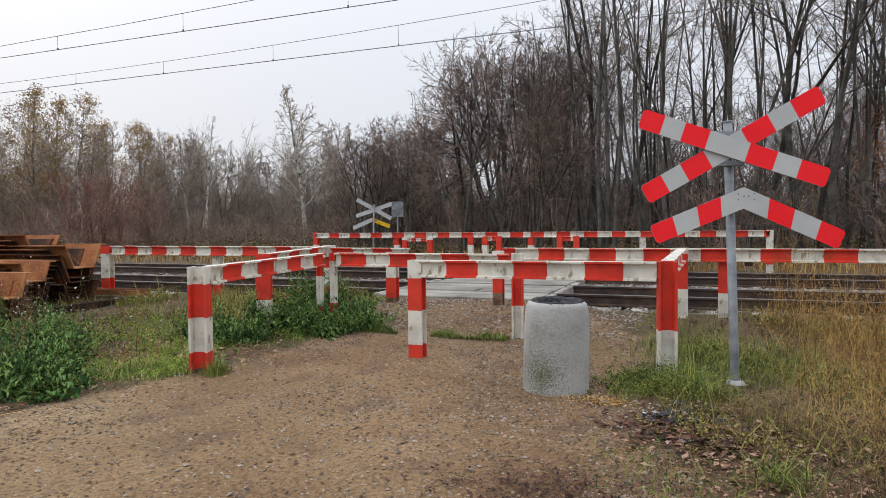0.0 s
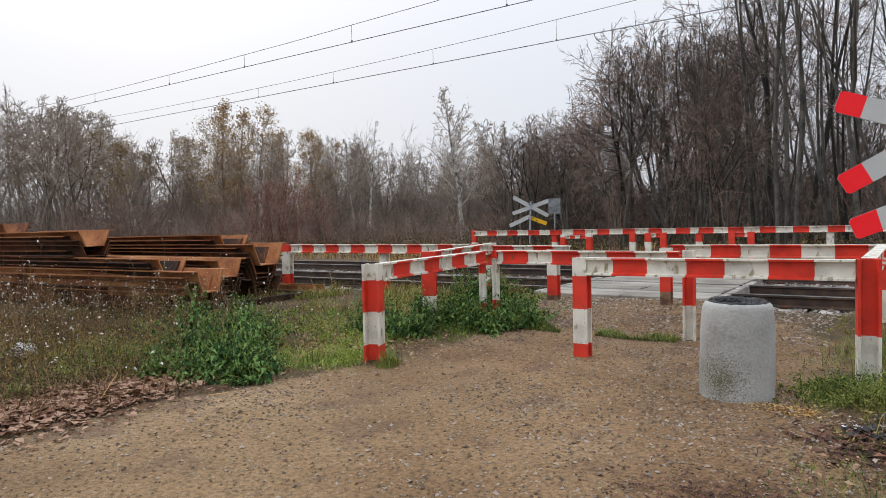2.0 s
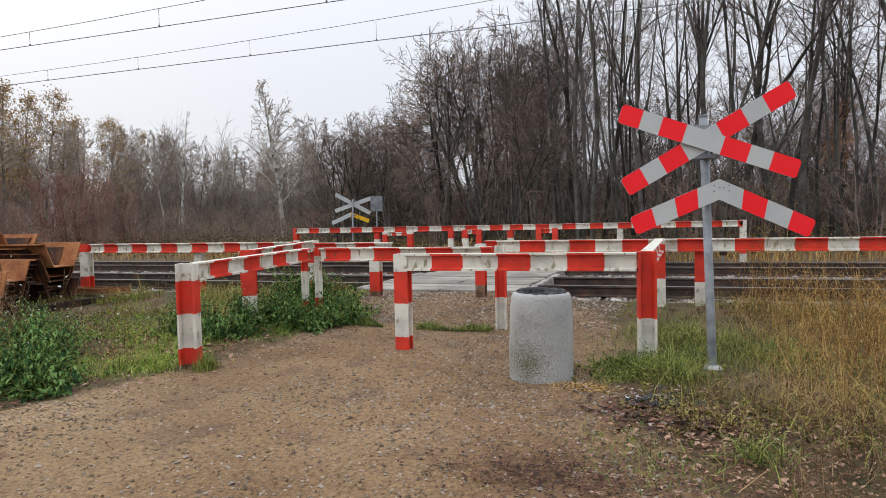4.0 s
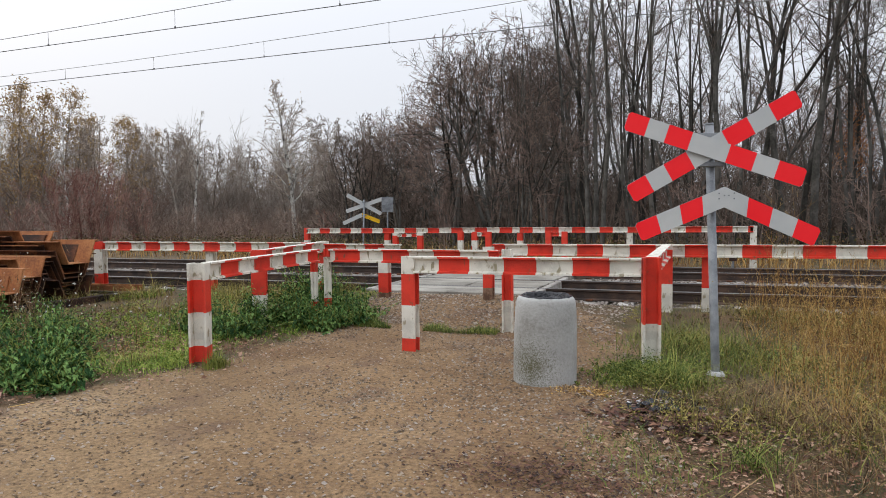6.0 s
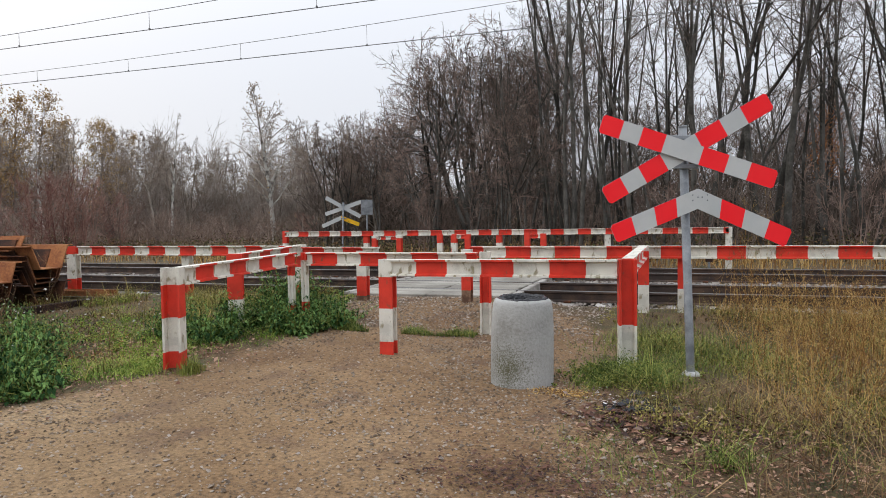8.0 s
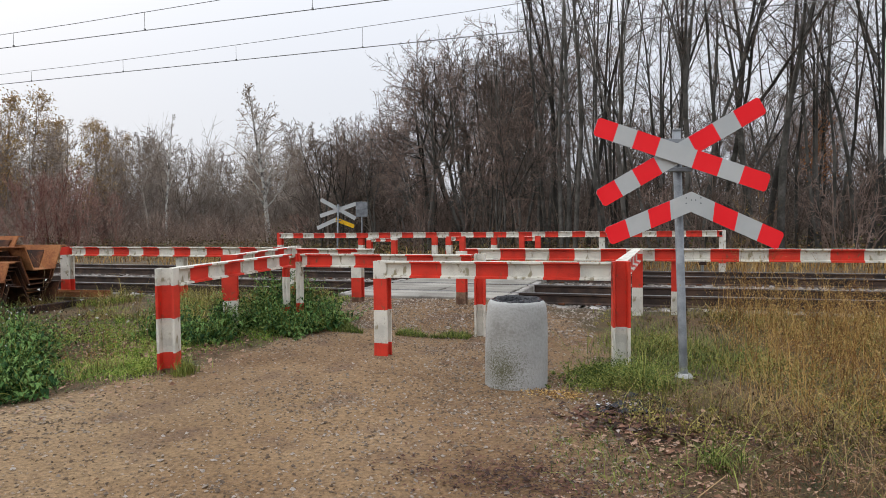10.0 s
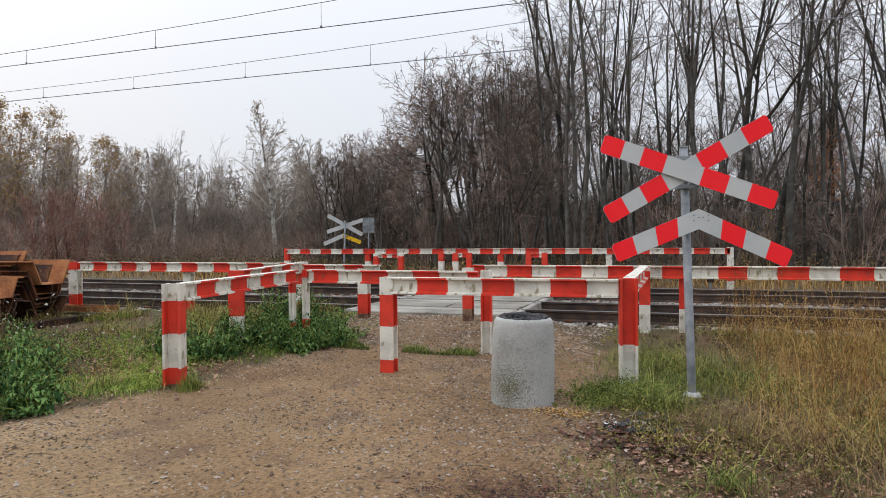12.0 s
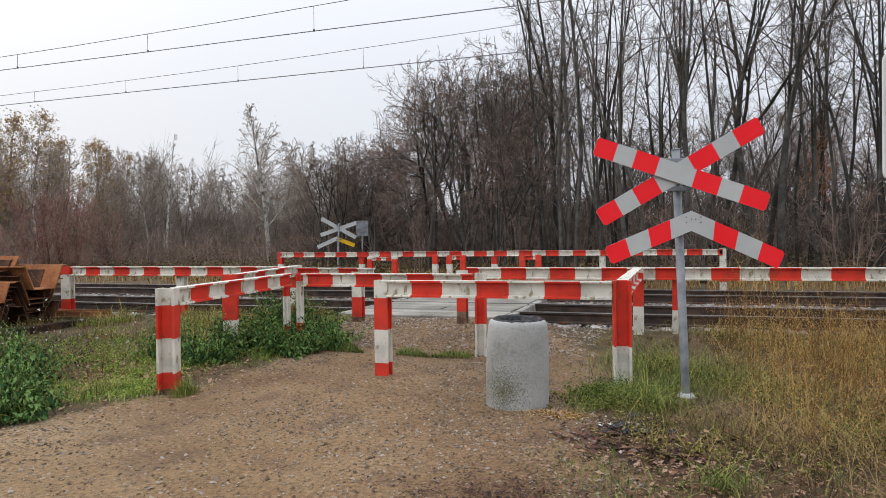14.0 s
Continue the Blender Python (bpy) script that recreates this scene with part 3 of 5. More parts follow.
def b_far_mid(b):
    for x, c in ((-6.35, "w"), (-5.9, "w"), (-5.5, "r"), (-3.75, "r"), (-3.3, "r")):
        post(b, x, 18.5, 0.1, 1.05, ((0.4, "r"), (0.8, c), (1.05, "r")), 0, 0.15, 0.14)
    beam(b, (-5.9, 18.5), (-5.5, 18.5), 1.04, 1.04, "w", 0.2, 0.12, 0.1)
    beam(b, (-3.75, 18.5), (-3.3, 18.5), 1.04, 1.04, "r", 0.3, 0.12, 0.1)


barrier(RW + " beside the path, paint chipped", b_entry_left)
barrier(RW + " across the dirt path", b_entry_mid)
barrier(RW + " behind the nettles", b_second_left)
barrier(RW + " along the track by rusty steel", b_left)
barrier(RW + " along the track above grass", b_right)
barrier("long " + RW + " beyond the tracks", b_far, "barriers beyond the tracks")
barrier("short low " + RW + " beyond the tracks", b_far_small, "barriers beyond the tracks")
barrier("cluster of red and white striped posts with short rails", b_far_mid, "barriers beyond the tracks")


# ---- crossing signs ----
def blade(length, width, cuts, front, back, angle, x, z, y, thick=0.012, ends=(1, 1), skew=0.0):
    """A sign arm: stripes on the face, plain back; local x along it. cuts: (fraction, slot)."""
    bm = bmesh.new()
    c = 0.022
    h = width / 2
    xs = [0.0] + [f for f, s in cuts]

    def col(u):
        q = u * length
        lo, hi = -h, h
        if ends[0] and q < c:
            lo, hi = -h + (c - q), h - (c - q)
        if ends[1] and q > length - c:
            lo, hi = -h + (q - length + c), h - (q - length + c)
        return q, lo, hi

    marks = sorted(set(xs + ([c / length] if ends[0] else []) + ([1 - c / length] if ends[1] else [])))
    rings = []
    for u in marks:
        q, lo, hi = col(u)
        s = skew * (1 - u)
        rings.append([bm.verts.new((q - s * zz, yy, zz)) for yy in (0, thick) for zz in (lo, hi)])
    for u0, r0, r1 in zip(marks, rings, rings[1:]):
        slot = next(s for f, s in cuts if u0 < f - 1e-6)
        for ids, sl in (((r0[0], r1[0], r1[1], r0[1]), slot), ((r0[2], r0[3], r1[3], r1[2]), 2), ((r0[1], r1[1], r1[3], r0[3]), 2), ((r0[0], r0[2], r1[2], r1[0]), 2)):
            bm.faces.new(ids).material_index = sl
    for r in (rings[0], rings[-1]):
        bm.faces.new((r[0], r[1], r[3], r[2])).material_index = 2
    bmesh.ops.recalc_face_normals(bm, faces=bm.faces[:])
    m = Matrix.Translation((x, y, z)) @ Matrix.Rotation(radians(angle), 4, "Y")
    bmesh.ops.transform(bm, matrix=m, verts=bm.verts)
    return bm, [RED_FILM, front, back]


def crossing_sign(m, label, odd_back=False, foot=0.0):
    s = empty("crossing_sign", m, label, "railway sign", "crossed-arm signs at the crossing")
    part("pole", tube([(0.01, 0, foot - 0.3), (-0.004, 0, 0.05), (-0.081, 0, 2.305)], 0.04, 14), GALV, s)
    part("pole_cap", tube([(-0.081, 0, 2.3), (-0.082, 0, 2.318)], 0.043, 14), GALV, s)
    # Added disc round the pole, standing in for pale litter lying there.
    part("foot_disc", tube([(0.005, 0, foot - 0.1), (0.005, 0, foot), (0.005, 0, foot + 0.035)], [0.1, 0.095, 0.06], 10), CONCRETE, s, "small pale disc in place of whitish litter")
    plain = GREY_FILM if odd_back else GALV
    stripes = [(0.115, 0), (0.225, 1), (0.357, 0), (0.57, 1), (0.717, 0), (0.845, 1), (1.0, 0)]
    for ang, y, k in ((18.4, -0.115, 1.73), (-29.4, -0.085, 1.78)):
        a = radians(ang)
        bm, ms = blade(k, 0.175, stripes, GREY_FILM, plain, ang, -0.065 - math.cos(a) * k / 2, (2.062 if ang > 0 else 2.095) + math.sin(a) * k / 2, y)
        part("cross_arm", bm, ms, s)
    for ang, k in ((24, 0.95), (180 - 22.0, 0.86)):
        back = YELLOW_FILM if odd_back and ang > 90 else plain
        flip = -1 if ang > 90 else 1
        cheq = [(0.25, 1), (0.50, 0), (0.76, 1), (1.0, 0)]
        bm, ms = blade(k, 0.175, cheq, GREY_FILM, back, ang, 0.03, 1.625, -0.09, ends=(0, 1), skew=math.tan(radians(23)) * flip)
        part("chevron_arm", bm, ms, s)
    for z in (1.58, 1.93, 2.2):
        part("bracket", box(-0.16 - 0.03 * z, 0.1 - 0.03 * z, -0.08, -0.045, z - 0.02, z + 0.02, 0.004), GALV, s)
        part("clamp", tube([(-0.034 * z, 0, z - 0.02), (-0.034 * z, 0, z + 0.02)], 0.047, 12), GALV, s)
    for x, z in ((-0.02, 1.66), (0.03, 1.64), (0.07, 1.64), (0.12, 1.66), (-0.02, 1.61), (0.12, 1.61)):
        bm = tube([(x, -0.097, z), (x, -0.09, z)], 0.007, 6)
        part("bolt", bm, GALV, s)
    return s


near_sign = crossing_sign(pose(0.214, 6.597, 0.044, 0, 0, 20.3), "red and grey-white striped crossed arms and chevron on leaning pole", foot=-0.06)
near_sign.scale = (0.97, 0.97, 0.97)
crossing_sign(pose(-13.95, 27.0, 0.02, 0, 0, 200), "back of a grey crossed-arm sign with one yellow chevron arm", True)

far_board = empty("notice_board", pose(-12.75, 27.1, 0, 0, 0, 25), "plain grey back of a small board on a thin pole", "sign")
part("pole", tube([(0, 0, -0.2), (0, 0, 2.45)], 0.035, 10), GALV, far_board)
part("board", box(-0.26, 0.26, -0.06, -0.04, 1.75, 2.42, 0.008), GALV, far_board)

# ---- voltage warning sign ----
vs = empty("warning_sign", pose(1.4, 4.33, 0.25, 0, 0, 14), "white and yellow high-voltage warning sign on a grey steel pole", "sign")
vs.scale = (0.82, 0.82, 0.82)
part("pole", tube([(-0.15, 0, -0.7), (0.03, 0, 2.72)], 0.045, 14), GALV, vs)


def panel(w, h, r, y0, y1, zc):
    bm = bmesh.new()
    pts = []
    for cx, cz, a0 in ((w / 2 - r, h / 2 - r, 0), (-w / 2 + r, h / 2 - r, 90), (-w / 2 + r, -h / 2 + r, 180), (w / 2 - r, -h / 2 + r, 270)):
        for k in range(5):
            a = radians(a0 + 22.5 * k)
            pts.append((cx + r * math.cos(a), cz + r * math.sin(a)))
    front = [bm.verts.new((x, y0, z + zc)) for x, z in pts]
    rear = [bm.verts.new((x, y1, z + zc)) for x, z in pts]
    bm.faces.new(front)
    bm.faces.new(rear[::-1])
    for i in range(len(pts)):
        j = (i + 1) % len(pts)
        bm.faces.new((front[i], rear[i], rear[j], front[j]))
    bmesh.ops.recalc_face_normals(bm, faces=bm.faces[:])
    return bm


def poly(points, y0, y1):
    bm = bmesh.new()
    front = [bm.verts.new((x, y0, z)) for x, z in points]
    rear = [bm.verts.new((x, y1, z)) for x, z in points]
    bm.faces.new(front)
    bm.faces.new(rear[::-1])
    for i in range(len(points)):
        j = (i + 1) % len(points)
        bm.faces.new((front[i], rear[i], rear[j], front[j]))
    bmesh.ops.recalc_face_normals(bm, faces=bm.faces[:])
    return bm


plate = part("plate", panel(0.62, 0.84, 0.05, -0.075, -0.06, 2.27), WHITE_FILM, vs)
part("border", panel(0.585, 0.805, 0.04, -0.079, -0.075, 2.27), BLACK_FILM, plate)
part("white_field", panel(0.565, 0.785, 0.035, -0.082, -0.079, 2.27), WHITE_FILM, plate)
part("yellow_field", panel(0.565, 0.265, 0.03, -0.086, -0.082, 2.012), YELLOW_FILM, plate)
part("divider", box(-0.2825, 0.2825, -0.0875, -0.086, 2.14, 2.15), BLACK_FILM, plate)
part("triangle_edge", poly([(-0.245, 2.235), (0.245, 2.235), (0, 2.64)], -0.086, -0.082), BLACK_FILM, plate)
part("triangle", poly([(-0.222, 2.248), (0.222, 2.248), (0, 2.615)], -0.09, -0.086), YELLOW_FILM, plate)
part("symbol", poly([(-0.11, 2.33), (-0.01, 2.33), (-0.03, 2.27), (0.04, 2.36), (-0.02, 2.38), (0.03, 2.5), (-0.015, 2.5)], -0.094, -0.09), BROWN_FILM, plate)


def lettering(text, x, z, size, bar_to):
    cu = bpy.data.curves.new("lettering", "FONT")
    cu.body, cu.size, cu.extrude, cu.space_character = text, size, 0.001, 1.15
    ob = new("lettering", cu)
    dg = bpy.context.evaluated_depsgraph_get()
    me = bpy.data.meshes.new_from_object(ob.evaluated_get(dg))
    bpy.data.objects.remove(ob)
    me.materials.clear()
    me.materials.append(BROWN_FILM)
    width = max(v.co.x for v in me.vertices)
    t = link_mesh("lettering", me, plate)
    t.matrix_basis = pose(x, -0.0885, z, 90)
    if bar_to > x + width + 0.02:
        part("text_bar", box(x + width + 0.015, bar_to, -0.089, -0.0865, z + 0.1 * size, z + 0.55 * size), BROWN_FILM, plate)


lettering("Nie d", -0.215, 2.045, 0.08, 0.24)
lettering("Przewodow", -0.25, 1.985, 0.043, 0.25)
lettering("Zagrozeni", -0.225, 1.93, 0.043, 0.22)

# ---- concrete litter bin ----
bin_ob = empty("litter_bin", pose(-1.245, 5.95, -0.015, 0, 0.8, 0), "round grey concrete litter bin lined with a black bag", "litter bin")


def lathe(profile, sides, wobble=0.0, seed=0):
    bm = bmesh.new()
    rng = random.Random(seed)
    rings = []
    for r, z in profile:
        rings.append([bm.verts.new(((r + rng.uniform(-wobble, wobble)) * math.cos(2 * math.pi * k / sides), (r + rng.uniform(-wobble, wobble)) * math.sin(2 * math.pi * k / sides), z + rng.uniform(-wobble, wobble) * 0.6)) for k in range(sides)])
    for r0, r1 in zip(rings, rings[1:]):
        for k in range(sides):
            bm.faces.new((r0[k], r0[(k + 1) % sides], r1[(k + 1) % sides], r1[k])).smooth = True
    return bm


bin_profile = [(0.282, -0.05), (0.284, 0.05), (0.284, 0.28), (0.28, 0.5), (0.273, 0.65), (0.266, 0.71), (0.257, 0.738), (0.243, 0.754), (0.228, 0.759), (0.212, 0.754), (0.206, 0.735), (0.204, 0.48)]


def bin_concrete():
    """Cast concrete with one weathered patch where the skin has pitted and gone mossy."""
    m = mat("pitted_bin_concrete", ((0.24, 0.235, 0.215), (0.32, 0.318, 0.30), (0.37, 0.368, 0.352), (0.43, 0.428, 0.412)), 2.6, 42, 0.92, 0.6, spread=(0.3, 0.7))
    n, l = m.node_tree.nodes, m.node_tree.links
    bsdf = n["Principled BSDF"]
    tc = n.new("ShaderNodeTexCoord")
    away = n.new("ShaderNodeVectorMath")
    away.operation = "DISTANCE"
    l.new(tc.outputs["Object"], away.inputs[0])
    away.inputs[1].default_value = (-0.08, -0.28, 0.16)
    pits = n.new("ShaderNodeTexNoise")
    pits.inputs["Scale"].default_value, pits.inputs["Detail"].default_value = 75, 4
    l.new(tc.outputs["Object"], pits.inputs["Vector"])
    blend = n.new("ShaderNodeMath")
    blend.operation = "MULTIPLY_ADD"
    l.new(away.outputs["Value"], blend.inputs[0])
    blend.inputs[1].default_value = -1.1
    l.new(pits.outputs[0], blend.inputs[2])
    cut = n.new("ShaderNodeValToRGB")
    cut.color_ramp.elements[0].position, cut.color_ramp.elements[1].position = 0.24, 0.52
    l.new(blend.outputs[0], cut.inputs[0])
    mix = n.new("ShaderNodeMix")
    mix.data_type = "RGBA"
    l.new(cut.outputs[0], mix.inputs[0])
    l.new(bsdf.inputs["Base Color"].links[0].from_socket, mix.inputs[6])
    mix.inputs[7].default_value = (0.11, 0.105, 0.06, 1)
    l.new(mix.outputs[2], bsdf.inputs["Base Color"])
    return m


part("shell", lathe(bin_profile, 48, 0.0012, 3), bin_concrete(), bin_ob)
part("liner_bag", lathe([(0.226, 0.755), (0.219, 0.772), (0.207, 0.776), (0.192, 0.762), (0.183, 0.72), (0.178, 0.6), (0.14, 0.48), (0.06, 0.44), (0.001, 0.45)], 44, 0.013, 5), BAG, bin_ob)


# ---- stack of sheet piles ----
def sheet(length, depth=0.34, width=0.72, base=0.36, t=0.016):
    """One rolled trough section, open side up, lying along -x from its end at 0, with interlock lips."""
    w, b, lip = width / 2, base / 2, 0.1
    upper = [(-w, depth), (-w + lip + t, depth), (-b + t, t), (b - t, t), (w - lip - t, depth), (w, depth)]
    lower = [(w, depth - t), (w - lip, depth - t), (b, 0), (-b, 0), (-w + lip, depth - t), (-w, depth - t)]
    bm = extruded(upper + lower, [-length, -length * 0.5, 0], "x")
    return bm


pile_ends = (  # x, y of the near end, first height, count, width, depth, step, length
    (-9.36, 6.85, 0.02, 5, 0.72, 0.36, 0.095, 9.0),
    (-10.32, 6.80, 0.53, 3, 0.78, 0.27, 0.08, 8.0),
    (-12.45, 6.68, 0.70, 6, 0.80, 0.30, 0.092, 10.0),
    (-15.07, 6.45, 1.20, 3, 0.72, 0.26, 0.09, 9.0),
    (-9.95, 7.75, 0.02, 7, 0.72, 0.32, 0.09, 9.5),
    (-10.34, 8.9, 0.03, 9, 0.95, 0.42, 0.084, 10.0),
    (-11.3, 8.84, 0.81, 3, 0.92, 0.32, 0.085, 10.0),
)
sheet_mesh = {}
rng = random.Random(11)
for pi, (ex, ey, z0, count, wd, deep, step, ln) in enumerate(pile_ends):
    for k in range(count):
        if (wd, deep, ln) not in sheet_mesh:
            made = []
            # Lips in orange as if lit, webs dark: shade painted by material.
            for lips, web in ((RUST, RUST), (RUST, RUST_DARK_AND_SHADE), (RUST_DARK_AND_SHADE, RUST_DARK_AND_SHADE)):
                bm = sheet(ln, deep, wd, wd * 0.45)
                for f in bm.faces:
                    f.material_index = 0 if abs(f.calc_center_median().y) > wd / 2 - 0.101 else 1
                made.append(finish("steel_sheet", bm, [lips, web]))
            sheet_mesh[wd, deep, ln] = made
        # The top sheet stays orange; most below it get the painted shade.
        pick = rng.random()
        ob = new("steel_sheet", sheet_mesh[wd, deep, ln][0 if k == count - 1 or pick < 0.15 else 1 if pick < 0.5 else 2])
        back = 0 if k == count - 1 else rng.uniform(0.0, 0.4)
        ob.matrix_world = pose(ex - back, ey + rng.uniform(-0.045, 0.045), z0 + k * step + rng.uniform(-0.012, 0.012), rng.uniform(-1.8, 1.8), rng.uniform(-0.25, 0.25), (3.5 if pi < 4 else 0.5) + rng.uniform(-0.6, 0.6))
        tagged(ob, "rusty steel sheet pile lying nested in a stack", "sheet pile", "stacked sheet piles")
for k in range(5):
    ob = new("timber_bearer", finish("timber_bearer", box(-0.07, 0.07, -1.9, 1.6, -0.05, 0.08, 0.01), RUST_DARK_AND_SHADE))
    ob.matrix_world = pose(-10.0 - 2.0 * k, 8.1, 0.02 + 0.03, 0, 0, 3 * math.sin(k))
    tagged(ob, "dark weathered bearer under the stacked sheet piles", "timber", "bearers under the stack")
old_ch = empty("steel_channel", pose(-10.6, 9.75, 0.12, 0, 0, 4), "rusty steel channel lying beside the stack", "steel channel")
part("channel", extruded([(0, 0), (0.3, 0), (0.3, 0.1), (0.28, 0.1), (0.28, 0.02), (0.02, 0.02), (0.02, 0.1), (0, 0.1)], [-2.0, 0, 0.6], "x"), RUST, old_ch)


# ---- overhead line ----
def catenary(y, zc, low, rise, droppers, label):
    c = empty("overhead_line", pose(0, y, 0), label, "overhead line", "overhead lines of the two tracks")
    def mz(x):
        return low + rise * ((x + 22) / 30.0) ** 2
    part("contact_wire", tube([(x, 0, zc) for x in (-54.8, -40, -20, 0, 7.7)], 0.0085, 5), WIRE, c)
    part("contact_wire", tube([(x, 0.06, zc + 0.025) for x in (-54.8, -40, -20, 0, 7.7)], 0.0075, 5), WIRE, c)
    part("messenger_wire", tube([(x, 0.0, mz(x)) for x in np.linspace(-54.8, 7.7, 16)], 0.0075, 5), WIRE, c)
    for x in droppers:
        part("dropper", tube([(x, 0, zc), (x, 0, mz(x))], 0.005, 4), WIRE, c)
        part("clip", box(x - 0.015, x + 0.015, -0.015, 0.015, zc - 0.008, zc + 0.04), WIRE, c)
    return c


catenary(12.3, 5.84, 6.12, 0.9, (-46, -38, -31, -22.8, -18.5, -15.0, -11.05, -6.8, -2.6, 2), "dark overhead contact wires with a sagging carrier wire")
catenary(16.4, 6.14, 6.46, 0.95, (-46, -37, -30, -23.2, -19.3, -15.6, -11.56, -7.6, -3.4, 1), "dark overhead contact wires with a sagging carrier wire")

for mx in (-54.7, 7.6):
    mast = empty("catenary_mast", pose(mx, 19.9, 0), "grey concrete catenary mast with cross arms and insulators", "mast", "catenary masts beside the tracks")
    part("mast_body", tube([(0, 0, -0.5), (0, 0, 7.75)], [0.2, 0.14], 8), CONCRETE, mast)
    part("arm", tube([(0, 0, 7.5), (0, -7.7, 7.55)], 0.06, 6), GALV, mast)
    part("arm", tube([(0, 0, 5.4), (0, -1.6, 6.0), (0, -3.6, 6.06)], 0.04, 6), GALV, mast)
    part("hanger", tube([(0, -3.5, 7.55), (0, -3.5, 6.03)], 0.03, 6), GALV, mast)
    part("hanger", tube([(0, -7.6, 7.55), (0, -7.6, 5.75)], 0.03, 6), GALV, mast)
    part("switch_box", box(-0.25, 0.3, -0.22, 0.5, 2.5, 3.0, 0.03), GALV, mast)

marker = empty("track_marker", pose(1.0, 18.6, 0.04), "small dark marker box on a short stake beside the track", "marker")
part("stake", tube([(0, 0, -0.2), (0, 0, 0.5)], 0.03, 6), GALV, marker)
part("marker_box", box(-0.09, 0.09, -0.05, 0.05, 0.24, 0.52, 0.01), RUST_DARK_AND_SHADE, marker)

# ---- trees ----
def tubes_np(segs, sides):
    """segs: rows of start, end, two radii -> verts, faces of open prisms."""
    s = np.asarray(segs)
    p, q, r0, r1 = s[:, 0:3], s[:, 3:6], s[:, 6], s[:, 7]
    d = q - p
    d /= np.linalg.norm(d, axis=1, keepdims=True) + 1e-9
    ref = np.where(np.abs(d[:, 2:3]) < 0.9, np.array([[0, 0, 1.0]]), np.array([[1.0, 0, 0]]))
    a = np.cross(d, ref)
    a /= np.linalg.norm(a, axis=1, keepdims=True) + 1e-9
    b = np.cross(d, a)
    ang = 2 * np.pi * np.arange(sides) / sides
    circ = a[:, None] * np.cos(ang)[None, :, None] + b[:, None] * np.sin(ang)[None, :, None]
    v = np.concatenate([p[:, None] + circ * r0[:, None, None], q[:, None] + circ * r1[:, None, None]], 1).reshape(-1, 3)
    k = np.arange(sides)
    f = np.stack([k, (k + 1) % sides, (k + 1) % sides + sides, k + sides], -1)
    f = (f[None] + 2 * sides * np.arange(len(s))[:, None, None]).reshape(-1, 4)
    return v, f


def spikes_np(s, r):
    """Thin three-sided tapering twigs."""
    p, q = s[:, 0:3], s[:, 3:6]
    d = q - p
    d /= np.linalg.norm(d, axis=1, keepdims=True) + 1e-9
    a = np.cross(d, np.array([0.3, 0.5, 0.81]))
    a /= np.linalg.norm(a, axis=1, keepdims=True) + 1e-9
    b = np.cross(d, a)
    ring = [p + (a * math.cos(k * 2.0944) + b * math.sin(k * 2.0944)) * r for k in range(3)]
    v = np.stack(ring + [q], 1).reshape(-1, 3)
    f = (np.array([[0, 1, 3], [1, 2, 3]])[None] + 4 * np.arange(len(s))[:, None, None]).reshape(-1, 3)
    return v, f


def leaf_cards(pts, size, rng):
    n = len(pts)
    d1 = rng.normal(0, 1, (n, 3))
    d1 /= np.linalg.norm(d1, axis=1, keepdims=True)
    d2 = np.cross(d1, rng.normal(0, 1, (n, 3)))
    d2 /= np.linalg.norm(d2, axis=1, keepdims=True)
    s = size * rng.uniform(0.6, 1.3, (n, 1))
    v = np.stack([pts - d1 * s, pts + d2 * s * 0.5, pts + d1 * s, pts - d2 * s * 0.5], 1).reshape(-1, 3)
    f = np.arange(4 * n).reshape(n, 4)
    return v, f


def unit(v):
    return v / (np.linalg.norm(v, axis=-1, keepdims=True) + 1e-9)


def run_out(g, start, way, length, radius, n, wobble, lift, tip=0.35):
    """Wandering tapered branches from many starts at once: nodes, ways and radii along each."""
    nodes, ways, radii = [start], [], [radius]
    d = unit(way)
    for i in range(n):
        d = unit(d + g.normal(0, wobble, d.shape) + np.array([0, 0, lift]))
        nodes.append(nodes[-1] + d * (length / n)[:, None])
        ways.append(d)
        radii.append(radius * (1 - (1 - tip) * (i + 1) / n))
    return np.stack(nodes, 1), np.stack(ways, 1), np.stack(radii, 1)


def sprout(g, nodes, ways, radii, length, k, u0, angle, ratio, profile, thin=0.55):
    """k side branches from each parent, past the fraction u0 of its length, leaving it at about that angle."""
    m, n = ways.shape[:2]
    u = u0 + (1 - u0) * (np.arange(k)[None] + g.random((m, k))) / k
    u = np.minimum(u, 0.995)
    seg = (u * n).astype(int)
    w = (u * n - seg)[..., None]
    row = np.arange(m)[:, None]
    start = nodes[row, seg] * (1 - w) + nodes[row, seg + 1] * w
    d = ways[row, seg]
    side = g.normal(0, 1, d.shape)
    side = unit(side - d * (side * d).sum(-1, keepdims=True))
    a = np.radians(angle * g.uniform(0.65, 1.3, (m, k)))[..., None]
    ln = length[:, None] * ratio * profile(u) * g.uniform(0.65, 1.2, (m, k))
    r = radii[row, seg] * thin * g.uniform(0.7, 1.0, (m, k))
    return start.reshape(-1, 3), (d * np.cos(a) + side * np.sin(a)).reshape(-1, 3), ln.ravel(), r.ravel()


def rows_of(nodes, radii, least):
    r = np.maximum(radii, least)
    return np.concatenate([nodes[:, :-1].reshape(-1, 3), nodes[:, 1:].reshape(-1, 3), r[:, :-1].reshape(-1, 1), r[:, 1:].reshape(-1, 1)], 1)


